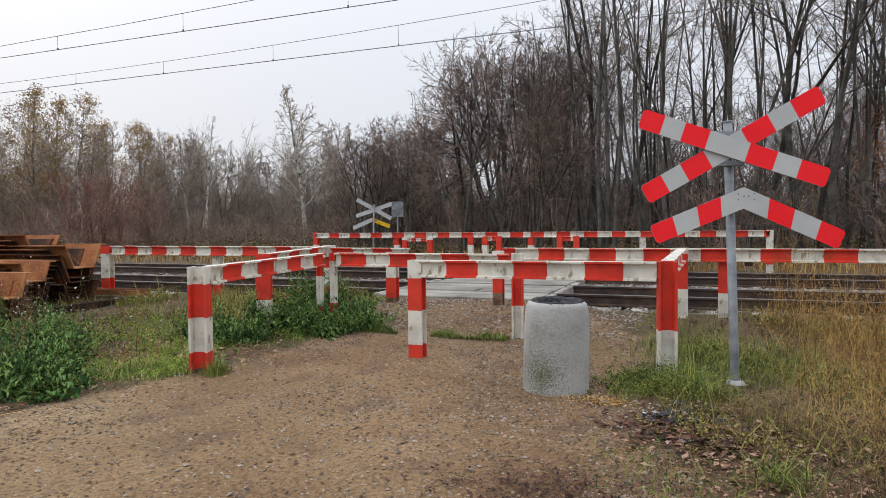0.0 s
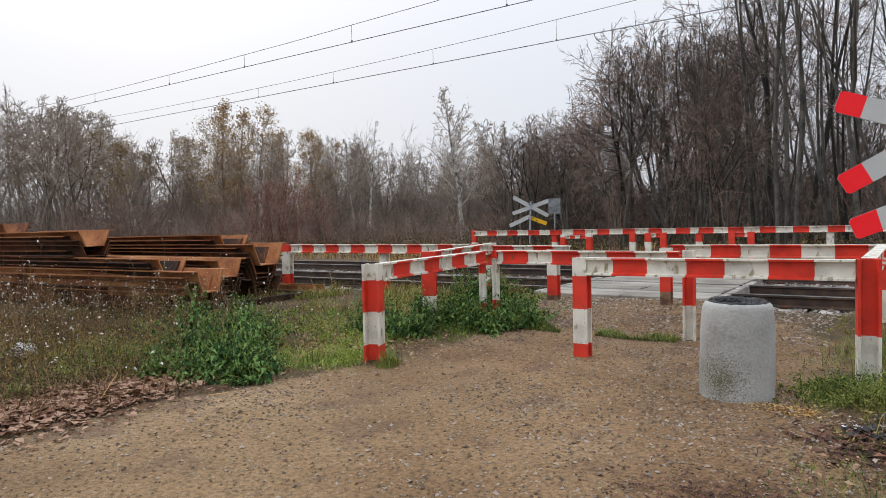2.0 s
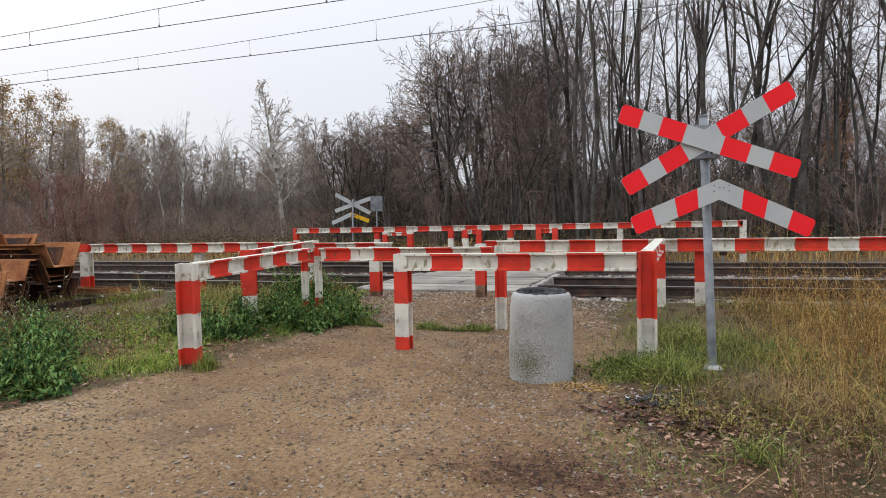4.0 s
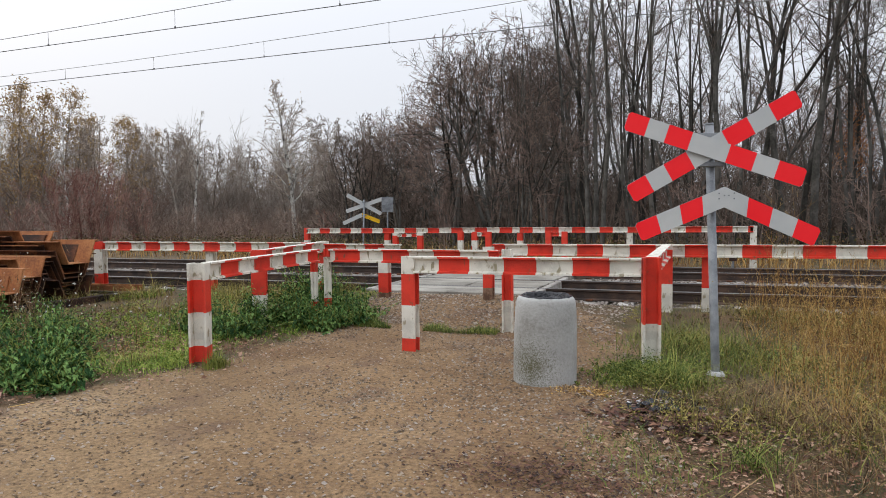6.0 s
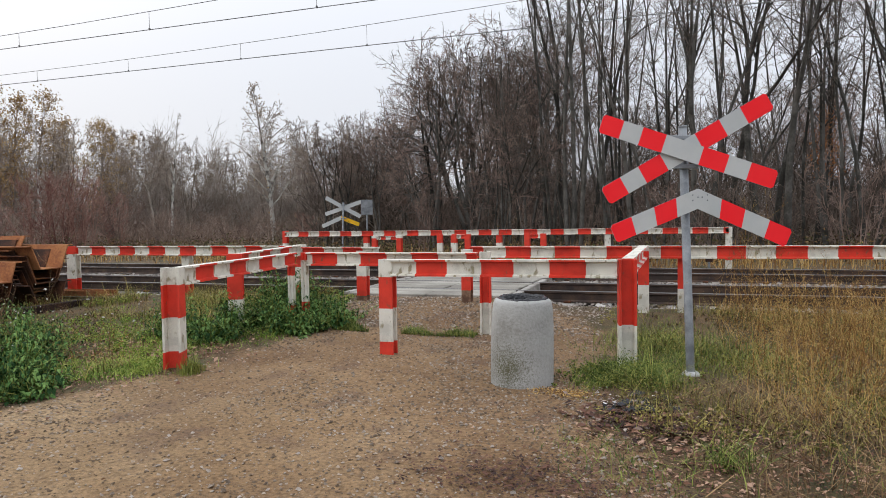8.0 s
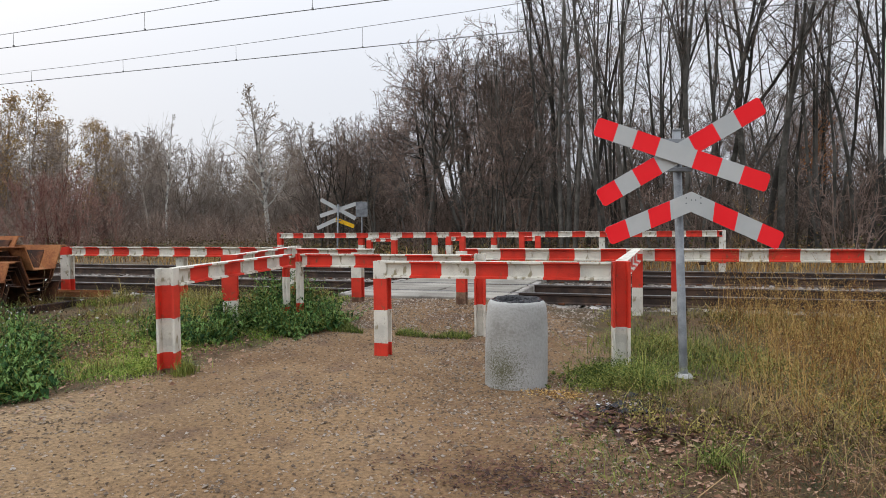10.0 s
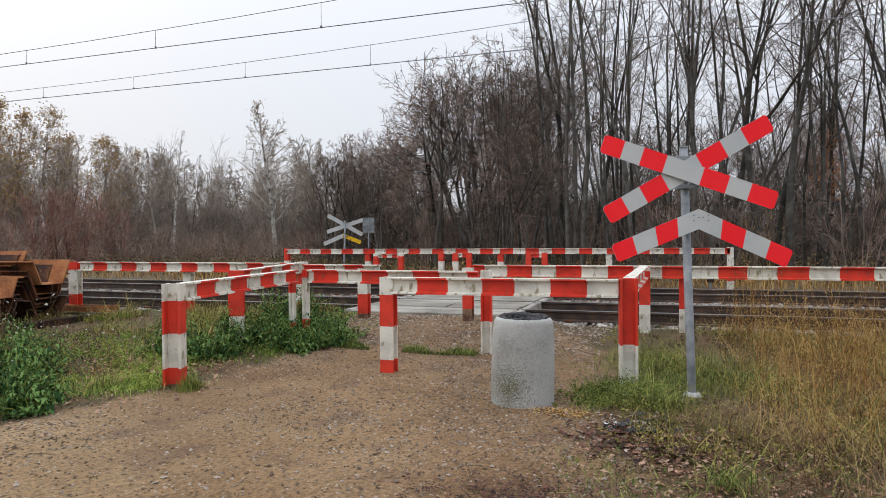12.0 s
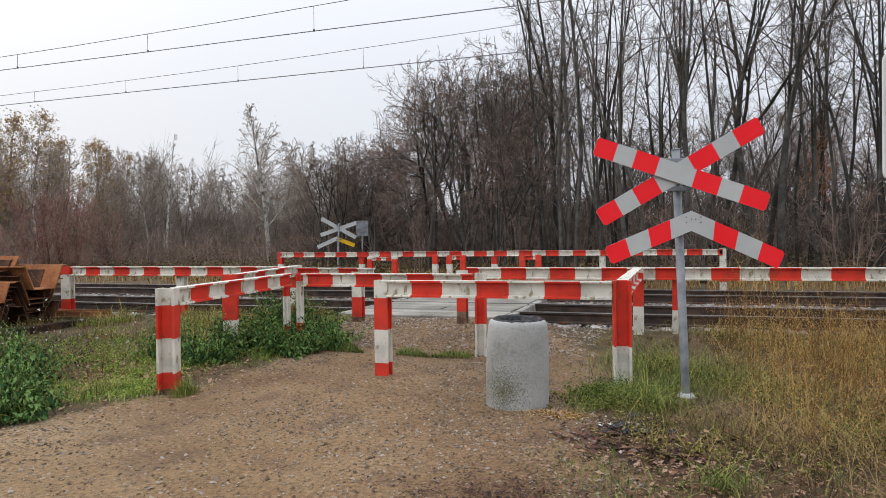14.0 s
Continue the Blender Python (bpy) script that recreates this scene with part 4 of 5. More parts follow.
def grow(seed, height, trunk_r=0.14, stems=1, leaders=2, bare=0.3, limbs=14, limb_angle=48, limb_ratio=0.3, lift=0.08, branches=6, twigs=5, tips=3, oval=0.4, splay=0.1, wobble=0.05, minr=0.007, droop=0.0):
    """Limb and twig rows of one bare tree: stems that fork into leaders, limbs, branches, twigs and their tips."""
    g = np.random.default_rng(seed)
    a = g.uniform(0, 6.28, stems)
    tilt = g.uniform(0.3, 1.0, stems) * splay
    foot = np.stack([np.cos(a), np.sin(a), 0 * a], 1) * (0.3 * (stems > 1))
    foot[:, 2] = -0.2
    way = np.stack([np.cos(a) * tilt, np.sin(a) * tilt, np.ones(stems)], 1)
    fork = g.uniform(0.3, 0.5) if leaders > 1 else 1.0
    tall = height * g.uniform(0.85, 1.0, stems)
    tn, tw, tr = run_out(g, foot, way, tall * fork, np.full(stems, trunk_r), 5 if leaders > 1 else 8, wobble, 0.01, 0.7 if leaders > 1 else 0.12)
    thick, thin_, fine, ends = [rows_of(tn, tr, minr)], [], [], []
    if leaders > 1:
        la = np.repeat(g.uniform(0, 6.28, stems), leaders) + np.tile(np.arange(leaders) * 6.28 / leaders, stems)
        out = np.stack([np.cos(la), np.sin(la), 0 * la], 1) * g.uniform(0.12, 0.32, (stems * leaders, 1))
        ln = np.repeat(tall * (1 - fork), leaders) * g.uniform(0.8, 1.0, stems * leaders)
        bn, bw, br = run_out(g, np.repeat(tn[:, -1], leaders, 0), np.repeat(tw[:, -1], leaders, 0) + out, ln, np.repeat(tr[:, -1], leaders) * 0.78, 6, wobble * 1.2, 0.05, 0.12)
        thick.append(rows_of(bn, br, minr))
        first = (bn, bw, br, ln, 0.02)
    else:
        first = (tn, tw, tr, tall, bare)
    shape = lambda u: np.clip(1.0 - ((u - oval) / (1.05 - oval)) ** 2 * (u > oval) - 0.35 * ((oval - u) / oval) * (u < oval), 0.18, 1)
    ln0 = np.full(len(first[3]), height)
    s, d, ln, r = sprout(g, *first[:3], ln0, limbs, first[4], limb_angle, limb_ratio, shape, 0.5)
    n1, w1, r1 = run_out(g, s, d, ln, r, 4, 0.13, lift, 0.3)
    thick.append(rows_of(n1, r1, minr))
    flat = lambda u: 1.1 - 0.6 * u
    s, d, ln2, r = sprout(g, n1, w1, r1, ln, branches, 0.15, 50, 0.48, flat)
    n2, w2, r2 = run_out(g, s, d, ln2, r, 2, 0.2, lift * 0.4 - droop, 0.4)
    thin_.append(rows_of(n2, r2, minr))
    s, d, ln3, r = sprout(g, n2, w2, r2, ln2, twigs, 0.1, 52, 0.6, flat)
    n3, w3, r3 = run_out(g, s, d, ln3, r, 1, 0.15, -droop * 2, 0.5)
    ends.append(n3[:, -1])
    fine.append(np.concatenate([n3[:, 0], n3[:, -1]], 1))
    if tips:
        s, d, ln4, r = sprout(g, n3, w3, r3, ln3, tips, 0.15, 48, 0.65, flat)
        d = d - np.array([0, 0, droop * 3])
        fine.append(np.concatenate([s, s + unit(d) * ln4[:, None]], 1))
    return np.concatenate(thick), np.concatenate(thin_), np.concatenate(fine), np.concatenate(ends), g


def tree(name, label, seed, height, bark, twig, leaf=None, leaves=0, minr=0.007, group="trees of the wood", leaf_size=0.075, **kw):
    t = empty(name, pose(0, 0, -60), label, "tree" if name != "shrub" else "shrub", group)
    thick, thin_, fine, ends, g = grow(seed, height, minr=minr, **kw)
    v, f = tubes_np(thick, 4)
    if name == "shrub":
        tagged(link_mesh("stem_mass", raw("stem_mass", v, f, bark, smooth=True), t), kind="stuff")
    else:
        link_mesh("trunk", raw("trunk", v, f, bark, smooth=True), t)
    v, f = tubes_np(thin_, 3)
    v2, f2 = spikes_np(fine, minr * 0.8)
    link_mesh("crown", raw("crown", np.concatenate([v, v2]), f.tolist() + (f2 + len(v)).tolist(), twig), t)
    if leaves:
        pick = ends[g.integers(0, len(ends), leaves)] + g.normal(0, 0.25, (leaves, 3))
        v, f = leaf_cards(pick, leaf_size, g)
        link_mesh("foliage", raw("foliage", v, f, leaf), t, "sparse yellowed autumn leaves")
    return t


DARK_LABEL = "bare dark-barked tree with upright forking limbs"
tall = [tree("tree", DARK_LABEL, 20 + i, 18.0 + 1.2 * (i % 3), BARK, TWIG, trunk_r=0.135, leaders=2 + i % 2, limbs=11 - 3 * (i % 2), limb_angle=42, limb_ratio=0.17, lift=0.09, branches=6, twigs=5, tips=2, wobble=0.06, minr=0.0075) for i in range(4)]
tall += [tree("tree", "bare dark tree with several slender stems", 40 + i, 17 + i, BARK, TWIG, stems=3, trunk_r=0.09, leaders=1, bare=0.3, limbs=11, limb_angle=40, limb_ratio=0.15, lift=0.09, branches=5, twigs=5, tips=2, splay=0.16, minr=0.0075) for i in range(3)]
dense = [tree("tree", "bare dark-brown tree with dense spreading branches", 150 + i, 10.0, BARK, TWIG_RED if i < 2 else TWIG, stems=2, trunk_r=0.1, leaders=2, limbs=9, limb_angle=60, limb_ratio=0.28, lift=0.05, branches=6, twigs=5, tips=2, oval=0.3, splay=0.25, wobble=0.09, minr=0.009) for i in range(3)]
mid = [tree("tree", "bare grey-brown tree with an oval crown of fine twigs", 60 + i, 10.0, BARK_GREY_HAZED, TWIG_GREY_HAZED if i % 2 else TWIG_BROWN_HAZED, trunk_r=0.11, leaders=1 + i % 2, bare=0.12, limbs=18 if i % 2 == 0 else 10, limb_angle=48, limb_ratio=0.26, lift=0.08, branches=6, twigs=6, tips=2, oval=0.35, wobble=0.07, minr=0.015) for i in range(4)]
gold = [tree("tree", "tree with thin yellow-brown autumn leaves" if i else "spreading tree with withered olive-brown leaves", 80 + i, 10.0, BARK_GREY_HAZED, TWIG_BROWN_HAZED, LEAF_YELLOW if i else LEAF_OLIVE_HAZED, 2600, trunk_r=0.12, leaders=1, bare=0.15, limbs=18, limb_angle=48, limb_ratio=0.27, lift=0.08, branches=6, twigs=5, tips=2, oval=0.4, minr=0.014) for i in range(2)]
birch_tree = tree("birch_tree", "white-barked birch with drooping bare twigs and few yellow leaves", 95, 12.0, BIRCH_HAZED, TWIG_GREY_HAZED, LEAF_YELLOW, 220, trunk_r=0.17, leaders=1, bare=0.22, limbs=32, limb_angle=44, limb_ratio=0.24, lift=0.1, branches=6, twigs=5, tips=3, oval=0.3, wobble=0.02, minr=0.016, droop=0.06, leaf_size=0.07)
slim_birch = tree("birch_tree", "slender pale-barked birch among brown trees", 96, 10.0, BIRCH_HAZED, TWIG_GREY_HAZED, trunk_r=0.12, leaders=1, bare=0.35, limbs=18, limb_angle=38, limb_ratio=0.15, lift=0.08, branches=5, twigs=4, tips=2, oval=0.4, minr=0.01, droop=0.05)
poplar = tree("poplar_tree", "tall narrow bare grey poplar", 97, 26.0, BARK_GREY_HAZED, TWIG_GREY_HAZED, trunk_r=0.26, leaders=1, bare=0.1, limbs=38, limb_angle=22, limb_ratio=0.2, lift=0.12, branches=6, twigs=5, tips=2, oval=0.35, wobble=0.02, minr=0.016)
shrubs = [tree("shrub", "dense leafless shrub with reddish-brown stems", 110 + i, 3.4 + 0.4 * i, TWIG_RED if i % 2 else TWIG, TWIG_RED if i % 2 else TWIG, stems=6, trunk_r=0.03, leaders=1, bare=0.1, limbs=5, limb_angle=48, limb_ratio=0.34, lift=0.05, branches=5, twigs=5, tips=0, splay=0.5, wobble=0.1, minr=0.008, group="shrubs at the wood's edge") for i in range(4)]
red_bush = tree("shrub", "upright red-stemmed bare shrub beside the clearing", 141, 4.6, TWIG_ROSE, TWIG_ROSE, stems=11, trunk_r=0.03, leaders=1, bare=0.05, limbs=6, limb_angle=28, limb_ratio=0.3, lift=0.08, branches=5, twigs=4, tips=0, splay=0.4, wobble=0.07, minr=0.011, group="shrubs at the wood's edge")
rust_tree = tree("tree", "small tree still holding russet autumn leaves", 143, 7.0, BARK, TWIG, LEAF_RUSSET, 1400, trunk_r=0.07, leaders=1, bare=0.45, limbs=12, limb_angle=40, limb_ratio=0.16, branches=5, twigs=4, tips=0, leaf_size=0.05)


def put(t, x, y, turn, size=1.0, wide=1.0):
    ob = copy_thing(t, pose(x, y, 0, 0, 0, turn))
    ob.scale = (size * wide, size * wide, size)
    return ob


def at(azimuth, y):
    """A place y metres beyond the viewer's line, seen at that azimuth, degrees to the left of straight across."""
    return -y * math.tan(radians(azimuth)), y


def polar(azimuth, r):
    return -r * math.sin(radians(azimuth)), r * math.cos(radians(azimuth))


# the wood's skyline as the camera sees it, degrees over the horizon by bearing; trees are scaled to fit it
CAMERA_SKYLINE = ((15, 17), (17, 15.3), (19.5, 13.8), (21.3, 12), (24, 10.4), (27, 9.7), (30, 9.5), (31.5, 7.6), (35.2, 6.8), (37.6, 6.6), (40.5, 9.0), (43, 8.2), (45, 8.5), (49.3, 9.0), (51.7, 9.6), (55.4, 8.5), (58, 7.6), (60.7, 8.6), (63.3, 10.6), (68, 10.6), (76, 9))


def skyline_top(az, r):
    return 1.45 + r * math.tan(radians(float(np.interp(az, *zip(*CAMERA_SKYLINE)))))


rng = random.Random(5)
# dark tall wood beyond the tracks
for i in range(46):
    az = -25 + 41 * (i + rng.random()) / 46
    y = (25, 31, 27.5, 36, 29, 42)[i % 6] + rng.uniform(-1.2, 1.2)
    x, y = at(az, y)
    put(rng.choice(tall), x, y, rng.uniform(0, 360), min(rng.uniform(0.85, 1.12), skyline_top(az, y / math.cos(radians(az))) / 17.5 if az > 11 else 9))
for i in range(22):
    az = -25 + 36 * (i + rng.random()) / 22
    x, y = at(az, rng.uniform(46, 58))
    put(dense[i % 3] if i % 2 else mid[2 * (i % 4 // 2)], x, y, rng.uniform(0, 360), rng.uniform(0.9, 1.15))
# its sloping end, lower towards the clearing, scaled to fit the camera's skyline
for i in range(33):
    az = 9 + 20.5 * (i + rng.random()) / 33
    r = rng.uniform(33, 50)
    top = skyline_top(max(az, 15.5), r)
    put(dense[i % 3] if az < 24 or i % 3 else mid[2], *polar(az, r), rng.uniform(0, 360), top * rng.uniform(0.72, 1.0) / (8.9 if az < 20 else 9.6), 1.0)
for az, y, s in ((16.5, 27, 0.62), (13, 26, 0.72), (19.5, 30, 0.6), (8, 25.5, 0.6), (11, 27, 0.7), (22.5, 33, 0.55)):
    put(dense[int(az) % 3], *at(az, y), az * 40, s)
put(rust_tree, *at(-11.3, 30), 20, 0.85)
for az, y, k in ((-24, 46, 1.25), (-21.5, 52, 1.4), (-19, 45, 1.2), (-16, 50, 1.35), (-13.5, 47, 1.2), (-10, 53, 1.35), (-7, 46, 1.15), (-3, 50, 1.2)):
    put(dense[int(-az) % 3], *at(az, y), az * 23, k)
# lower grey wood further off, scaled to fit the camera's skyline
for i in range(84):
    az = 28 + 46 * (i + rng.random()) / 84
    r = (56, 66, 78, 61, 90)[i % 5] + rng.uniform(-2.5, 2.5)
    x, y = polar(az, r)
    if y < 24:
        y = 24 + rng.uniform(0, 6)
    top = skyline_top(az, math.hypot(x, y)) * rng.uniform(0.76, 1.0)
    yellow = 48 < az < 57 or 43 < az < 47
    kind = gold[1] if yellow and i % 2 else gold[0] if 53 < az < 64 and i % 3 == 0 else mid[1 + 2 * (i % 2)] if az > 58 else mid[i % 4 if i % 3 else 0]
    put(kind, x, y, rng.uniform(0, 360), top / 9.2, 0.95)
put(birch_tree, *polar(32.9, 50), 40, 1.08)
for az, r, top in ((59.1, 58, 9.2), (49.5, 55, 9.4), (40.8, 54, 10.3), (27, 45, 8.2)):
    put(slim_birch, *polar(az, r), az * 7, top / 9.4)
put(poplar, *polar(67.6, 105), 110, 0.84)
for az, r, s in ((65.6, 100, 1.9), (63.4, 98, 2.0), (60, 96, 1.6), (66.5, 92, 1.6)):
    put(mid[1 if s > 1.6 else 3], *polar(az, r), az * 7, s, 0.8)
# undergrowth at the wood's edge
for i in range(70):
    az = -24 + 98 * (i + rng.random()) / 70
    if az < 22:
        x, y = at(az, rng.uniform(23.5, 34))
    else:
        x, y = polar(az, rng.uniform(40, 56))
        y = max(22.5, y)
    put(rng.choice(shrubs if az < 42 else [shrubs[1], shrubs[3]]), x, y, rng.uniform(0, 360), rng.uniform(0.55, 0.95) if az < 42 else rng.uniform(0.7, 1.15))
for az, r, s in ((47.2, 40, 0.95), (48.6, 41, 1.1), (50.2, 40, 1.0), (45, 43, 0.8), (53, 44, 0.6), (30, 42, 0.5)):
    put(red_bush, *polar(az, r), az * 9, s)
# more wood behind the viewer and to the sides
for i in range(7):
    a = radians(rng.uniform(95, 320))
    r = rng.uniform(28, 45)
    put(rng.choice(mid + tall[:2]), -r * math.sin(a), min(-20, r * math.cos(a)) if math.cos(a) < 0.3 else r * math.cos(a) + 14, rng.uniform(0, 360))
for t in tall + dense + mid + gold + shrubs + [birch_tree, slim_birch, poplar, red_bush, rust_tree]:
    for o in list(t.children):
        bpy.data.objects.remove(o)
    bpy.data.objects.remove(t)

# thicket of far stems that closes the wood
def thicket(seed, n, az0, az1, r0, r1, ymin, low, high, reach, radius, material, label):
    """Crooked bare stems, each of three pieces, that fill the wood's depth up to reach."""
    g = np.random.default_rng(seed)
    az = np.radians(g.uniform(az0, az1, n))
    rr = g.uniform(r0, r1, n)
    px, py = -rr * np.sin(az), np.maximum(rr * np.cos(az), ymin + g.uniform(0, 6, n))
    hh = g.uniform(low, high, n)
    swell = 0.65 + 0.35 * np.sin(az * 31 + 2 * np.sin(az * 67))
    z0 = g.uniform(0, 1, n) ** 1.5 * reach * swell
    nodes, ways, radii = run_out(g, np.stack([px, py, z0], 1), np.concatenate([g.normal(0, 0.6, (n, 2)), np.ones((n, 1))], 1), hh, np.full(n, radius), 2, 0.25, 0.05, 0.3)
    side = nodes[:, 1] + unit(ways[:, 0] + g.normal(0, 0.6, (n, 3))) * (hh * 0.4)[:, None]
    seg = np.concatenate([np.concatenate([nodes[:, 0], nodes[:, 2]], 1), np.concatenate([nodes[:, 1], side], 1)])
    v, f = spikes_np(seg, radius)
    tagged(link_mesh("thicket", raw("thicket", v, f, material)), label, "thicket", kind="stuff")


thicket(8, 9000, -26, 12, 36, 70, 25, 1.5, 5.0, 6.0, 0.022, THICKET, "dense tangle of bare dark stems in the far wood")
thicket(11, 5500, 11, 30, 36, 70, 25, 1.0, 3.2, 4.0, 0.022, THICKET, "lower tangle of bare dark stems at the end of the wood")
thicket(13, 18000, 6, 30, 52, 92, 25, 1.2, 3.4, 9.0, 0.021, THICKET, "dense tangle of bare brown stems behind the wood's end")
thicket(9, 38000, 26, 60, 62, 100, 24, 1.2, 3.4, 9.0, 0.022, THICKET_GREY, "dense tangle of bare brown stems in the far wood")
thicket(12, 6000, 58, 76, 58, 92, 24, 1.2, 3.6, 7.0, 0.02, THICKET_GREY, "open tangle of bare grey stems in the far wood")
thicket(10, 9000, 26, 76, 46, 64, 23, 0.6, 1.9, 1.8, 0.017, THICKET_WARM_HAZED, "reddish-brown thicket of fine stems along the clearing")


# ---- grasses, weeds and litter ----
def blades(name, n, sampler, height, width, material, seed, bend=0.5, label="", category="grass"):
    r = np.random.default_rng(seed)
    x, y = sampler(r, n)
    n = len(x)
    z = ground_z(x, y) - 0.01
    h = height * r.lognormal(0, 0.35, n) * trodden(x, y)
    a = r.uniform(0, 6.28, n)
    lean = r.normal(0, bend, n) * h
    dx, dy = np.cos(a), np.sin(a)
    w = width * r.uniform(0.6, 1.3, n)
    rings = []
    for k, (u, s) in enumerate(((0, 1.0), (0.45, 0.8), (0.8, 0.5))):
        cx, cy, cz = x + dx * lean * u * u, y + dy * lean * u * u, z + h * u * (1 - 0.15 * u)
        rings += [np.stack([cx - dy * w * s, cy + dx * w * s, cz], -1), np.stack([cx + dy * w * s, cy - dx * w * s, cz], -1)]
    tip = np.stack([x + dx * lean, y + dy * lean, z + h * 0.9], -1)
    v = np.stack(rings + [tip], 1).reshape(-1, 3)
    o = 7 * np.arange(n)[:, None]
    faces = [tuple(q) for q in (np.array([[0, 1, 3, 2]]) + o).tolist()] + [tuple(q) for q in (np.array([[2, 3, 5, 4]]) + o).tolist()] + [tuple(q) for q in (np.array([[4, 5, 6]]) + o).tolist()]
    return tagged(link_mesh(name, raw(name, v, faces, material)), label, category, kind="stuff")


def trodden(x, y):
    """Keeps plants low before the foot of the crossing sign, so that it shows from the camera."""
    return 0.22 + 0.78 * smooth(0.12, 0.5, np.hypot(x - 0.2, y - 6.3))


def patchy(x, y, s, cut):
    return (np.sin(x * s + 1.3 * np.sin(y * s * 0.8)) * np.sin(y * s * 1.1 + 1.7 * np.sin(x * s * 0.7)) + 0.35 * np.sin(3.1 * s * x + 2.2 * s * y)) > cut


def area(x0, x1, y0, y1, s=1.5, cut=-0.4, dirt=0.5):
    def take(r, n):
        x, y = r.uniform(x0, x1, n), r.uniform(y0, y1, n)
        k = patchy(x, y, s, cut) & (dirt_at(x, y) + r.normal(0, 0.12, n) < dirt)
        return x[k], y[k]
    return take


blades("dry_grass", 12000, area(0.6, 7.5, 5.2, 11.0, 1.3, -0.6, 0.36), 0.17, 0.0022, GRASS_DRY, 21, 1.3, "tangled dry ochre grass beside the track")
blades("green_grass", 11000, area(-1.0, 7.5, 3.6, 10.2, 1.6, 0.2, 0.42), 0.10, 0.003, GRASS_GREEN, 22, 1.1, "green grass among dry stalks")
blades("olive_grass", 15000, area(-0.3, 7.0, 4.6, 10.4, 1.1, -0.5, 0.36), 0.17, 0.0024, GRASS_OLIVE, 33, 1.4, "tangled olive grass beside the track")
blades("brown_grass", 9000, area(0.4, 5.0, 3.2, 6.4, 1.4, -0.5, 0.36), 0.14, 0.0022, GRASS_BROWN, 34, 1.6, "matted brown withered grass at the path's edge")
blades("green_grass", 20000, area(-10, -4.5, 4.6, 10.6, 1.4, 0.0, 0.5), 0.045, 0.0042, GRASS_BRIGHT, 23, 0.9, "short green grass beside the path")
blades("dry_grass", 12000, area(-12.5, -5.2, 0.5, 5.6, 1.3, -0.3, 0.3), 0.15, 0.0028, GRASS_BROWN, 24, 1.4, "withered brown weeds beside the path")
blades("green_grass", 7000, area(0.4, 9, -5, 4.2, 0.9, -0.5, 0.45), 0.09, 0.006, GRASS_GREEN, 29, 0.9, "rough green grass beside the path")
blades("dry_grass", 7000, area(-13, -5.6, -5, 1.2, 0.9, -0.5, 0.45), 0.12, 0.006, GRASS_DRY, 30, 0.9, "rough dry grass beside the path")
blades("green_grass", 14000, area(-12.5, -5.2, 1.5, 6.6, 1.0, 0.1, 0.35), 0.13, 0.0036, GRASS_OLIVE, 28, 1.2, "green blades among withered weeds")
blades("dry_grass", 8000, area(-10.5, -5.6, 8.0, 10.9, 1.3, -0.3, 0.5), 0.2, 0.0035, GRASS_OLIVE, 27, 1.2, "withered grass at the foot of the track")
blades("dry_grass", 9000, area(-40, 14, 18.3, 24, 0.6, -0.5, 2.0), 0.34, 0.009, GRASS_DRY, 25, 0.6, "withered grass beyond the tracks")
blades("green_grass", 9000, area(-4.3, -2.3, 8.0, 8.65, 2.6, 0.0, 2.0), 0.055, 0.004, GRASS_GREEN, 26, 0.9, "thin green grass on the path by the barrier")
for k, (tx, ty, spread_, n, hgt) in enumerate(((-0.5, 6.45, 0.2, 500, 0.10), (-0.1, 6.15, 0.13, 900, 0.18), (0.05, 6.6, 0.22, 600, 0.13), (-0.62, 6.0, 0.12, 260, 0.07), (0.3, 7.6, 0.4, 1200, 0.14), (-0.2, 7.9, 0.3, 900, 0.13), (0.35, 4.2, 0.08, 200, 0.12), (-0.1, 3.9, 0.2, 300, 0.05), (-0.4, 4.3, 0.2, 300, 0.04), (-5.2, 5.5, 0.25, 1800, 0.06), (-5.8, 5.3, 0.4, 2200, 0.06), (-5.3, 5.0, 0.2, 800, 0.05), (-5.7, 6.6, 0.3, 1500, 0.06), (-5.9, 7.6, 0.5, 1800, 0.09), (-8.7, 3.3, 0.28, 700, 0.2), (-7.3, 4.0, 0.25, 500, 0.16), (-7.6, 4.5, 0.3, 600, 0.16), (-6.6, 2.7, 0.15, 250, 0.14), (-6.9, 3.5, 0.2, 300, 0.12))):
    blades("grass_tuft", n, lambda r, m, tx=tx, ty=ty, w=spread_: (tx + r.normal(0, w, m), ty + r.normal(0, w, m)), hgt, 0.0032, GRASS_BRIGHT if -6 < tx < -5 else GRASS_GREEN, 300 + k, 1.3, "lush green grass tuft at the path's edge")
blades("grass_tuft", 420, lambda r, n: (-4.5 + r.normal(0, 0.05, n), 5.45 + r.normal(0, 0.06, n)), 0.12, 0.0032, GRASS_GREEN, 31, 0.5, "green grass tuft at the barrier post")


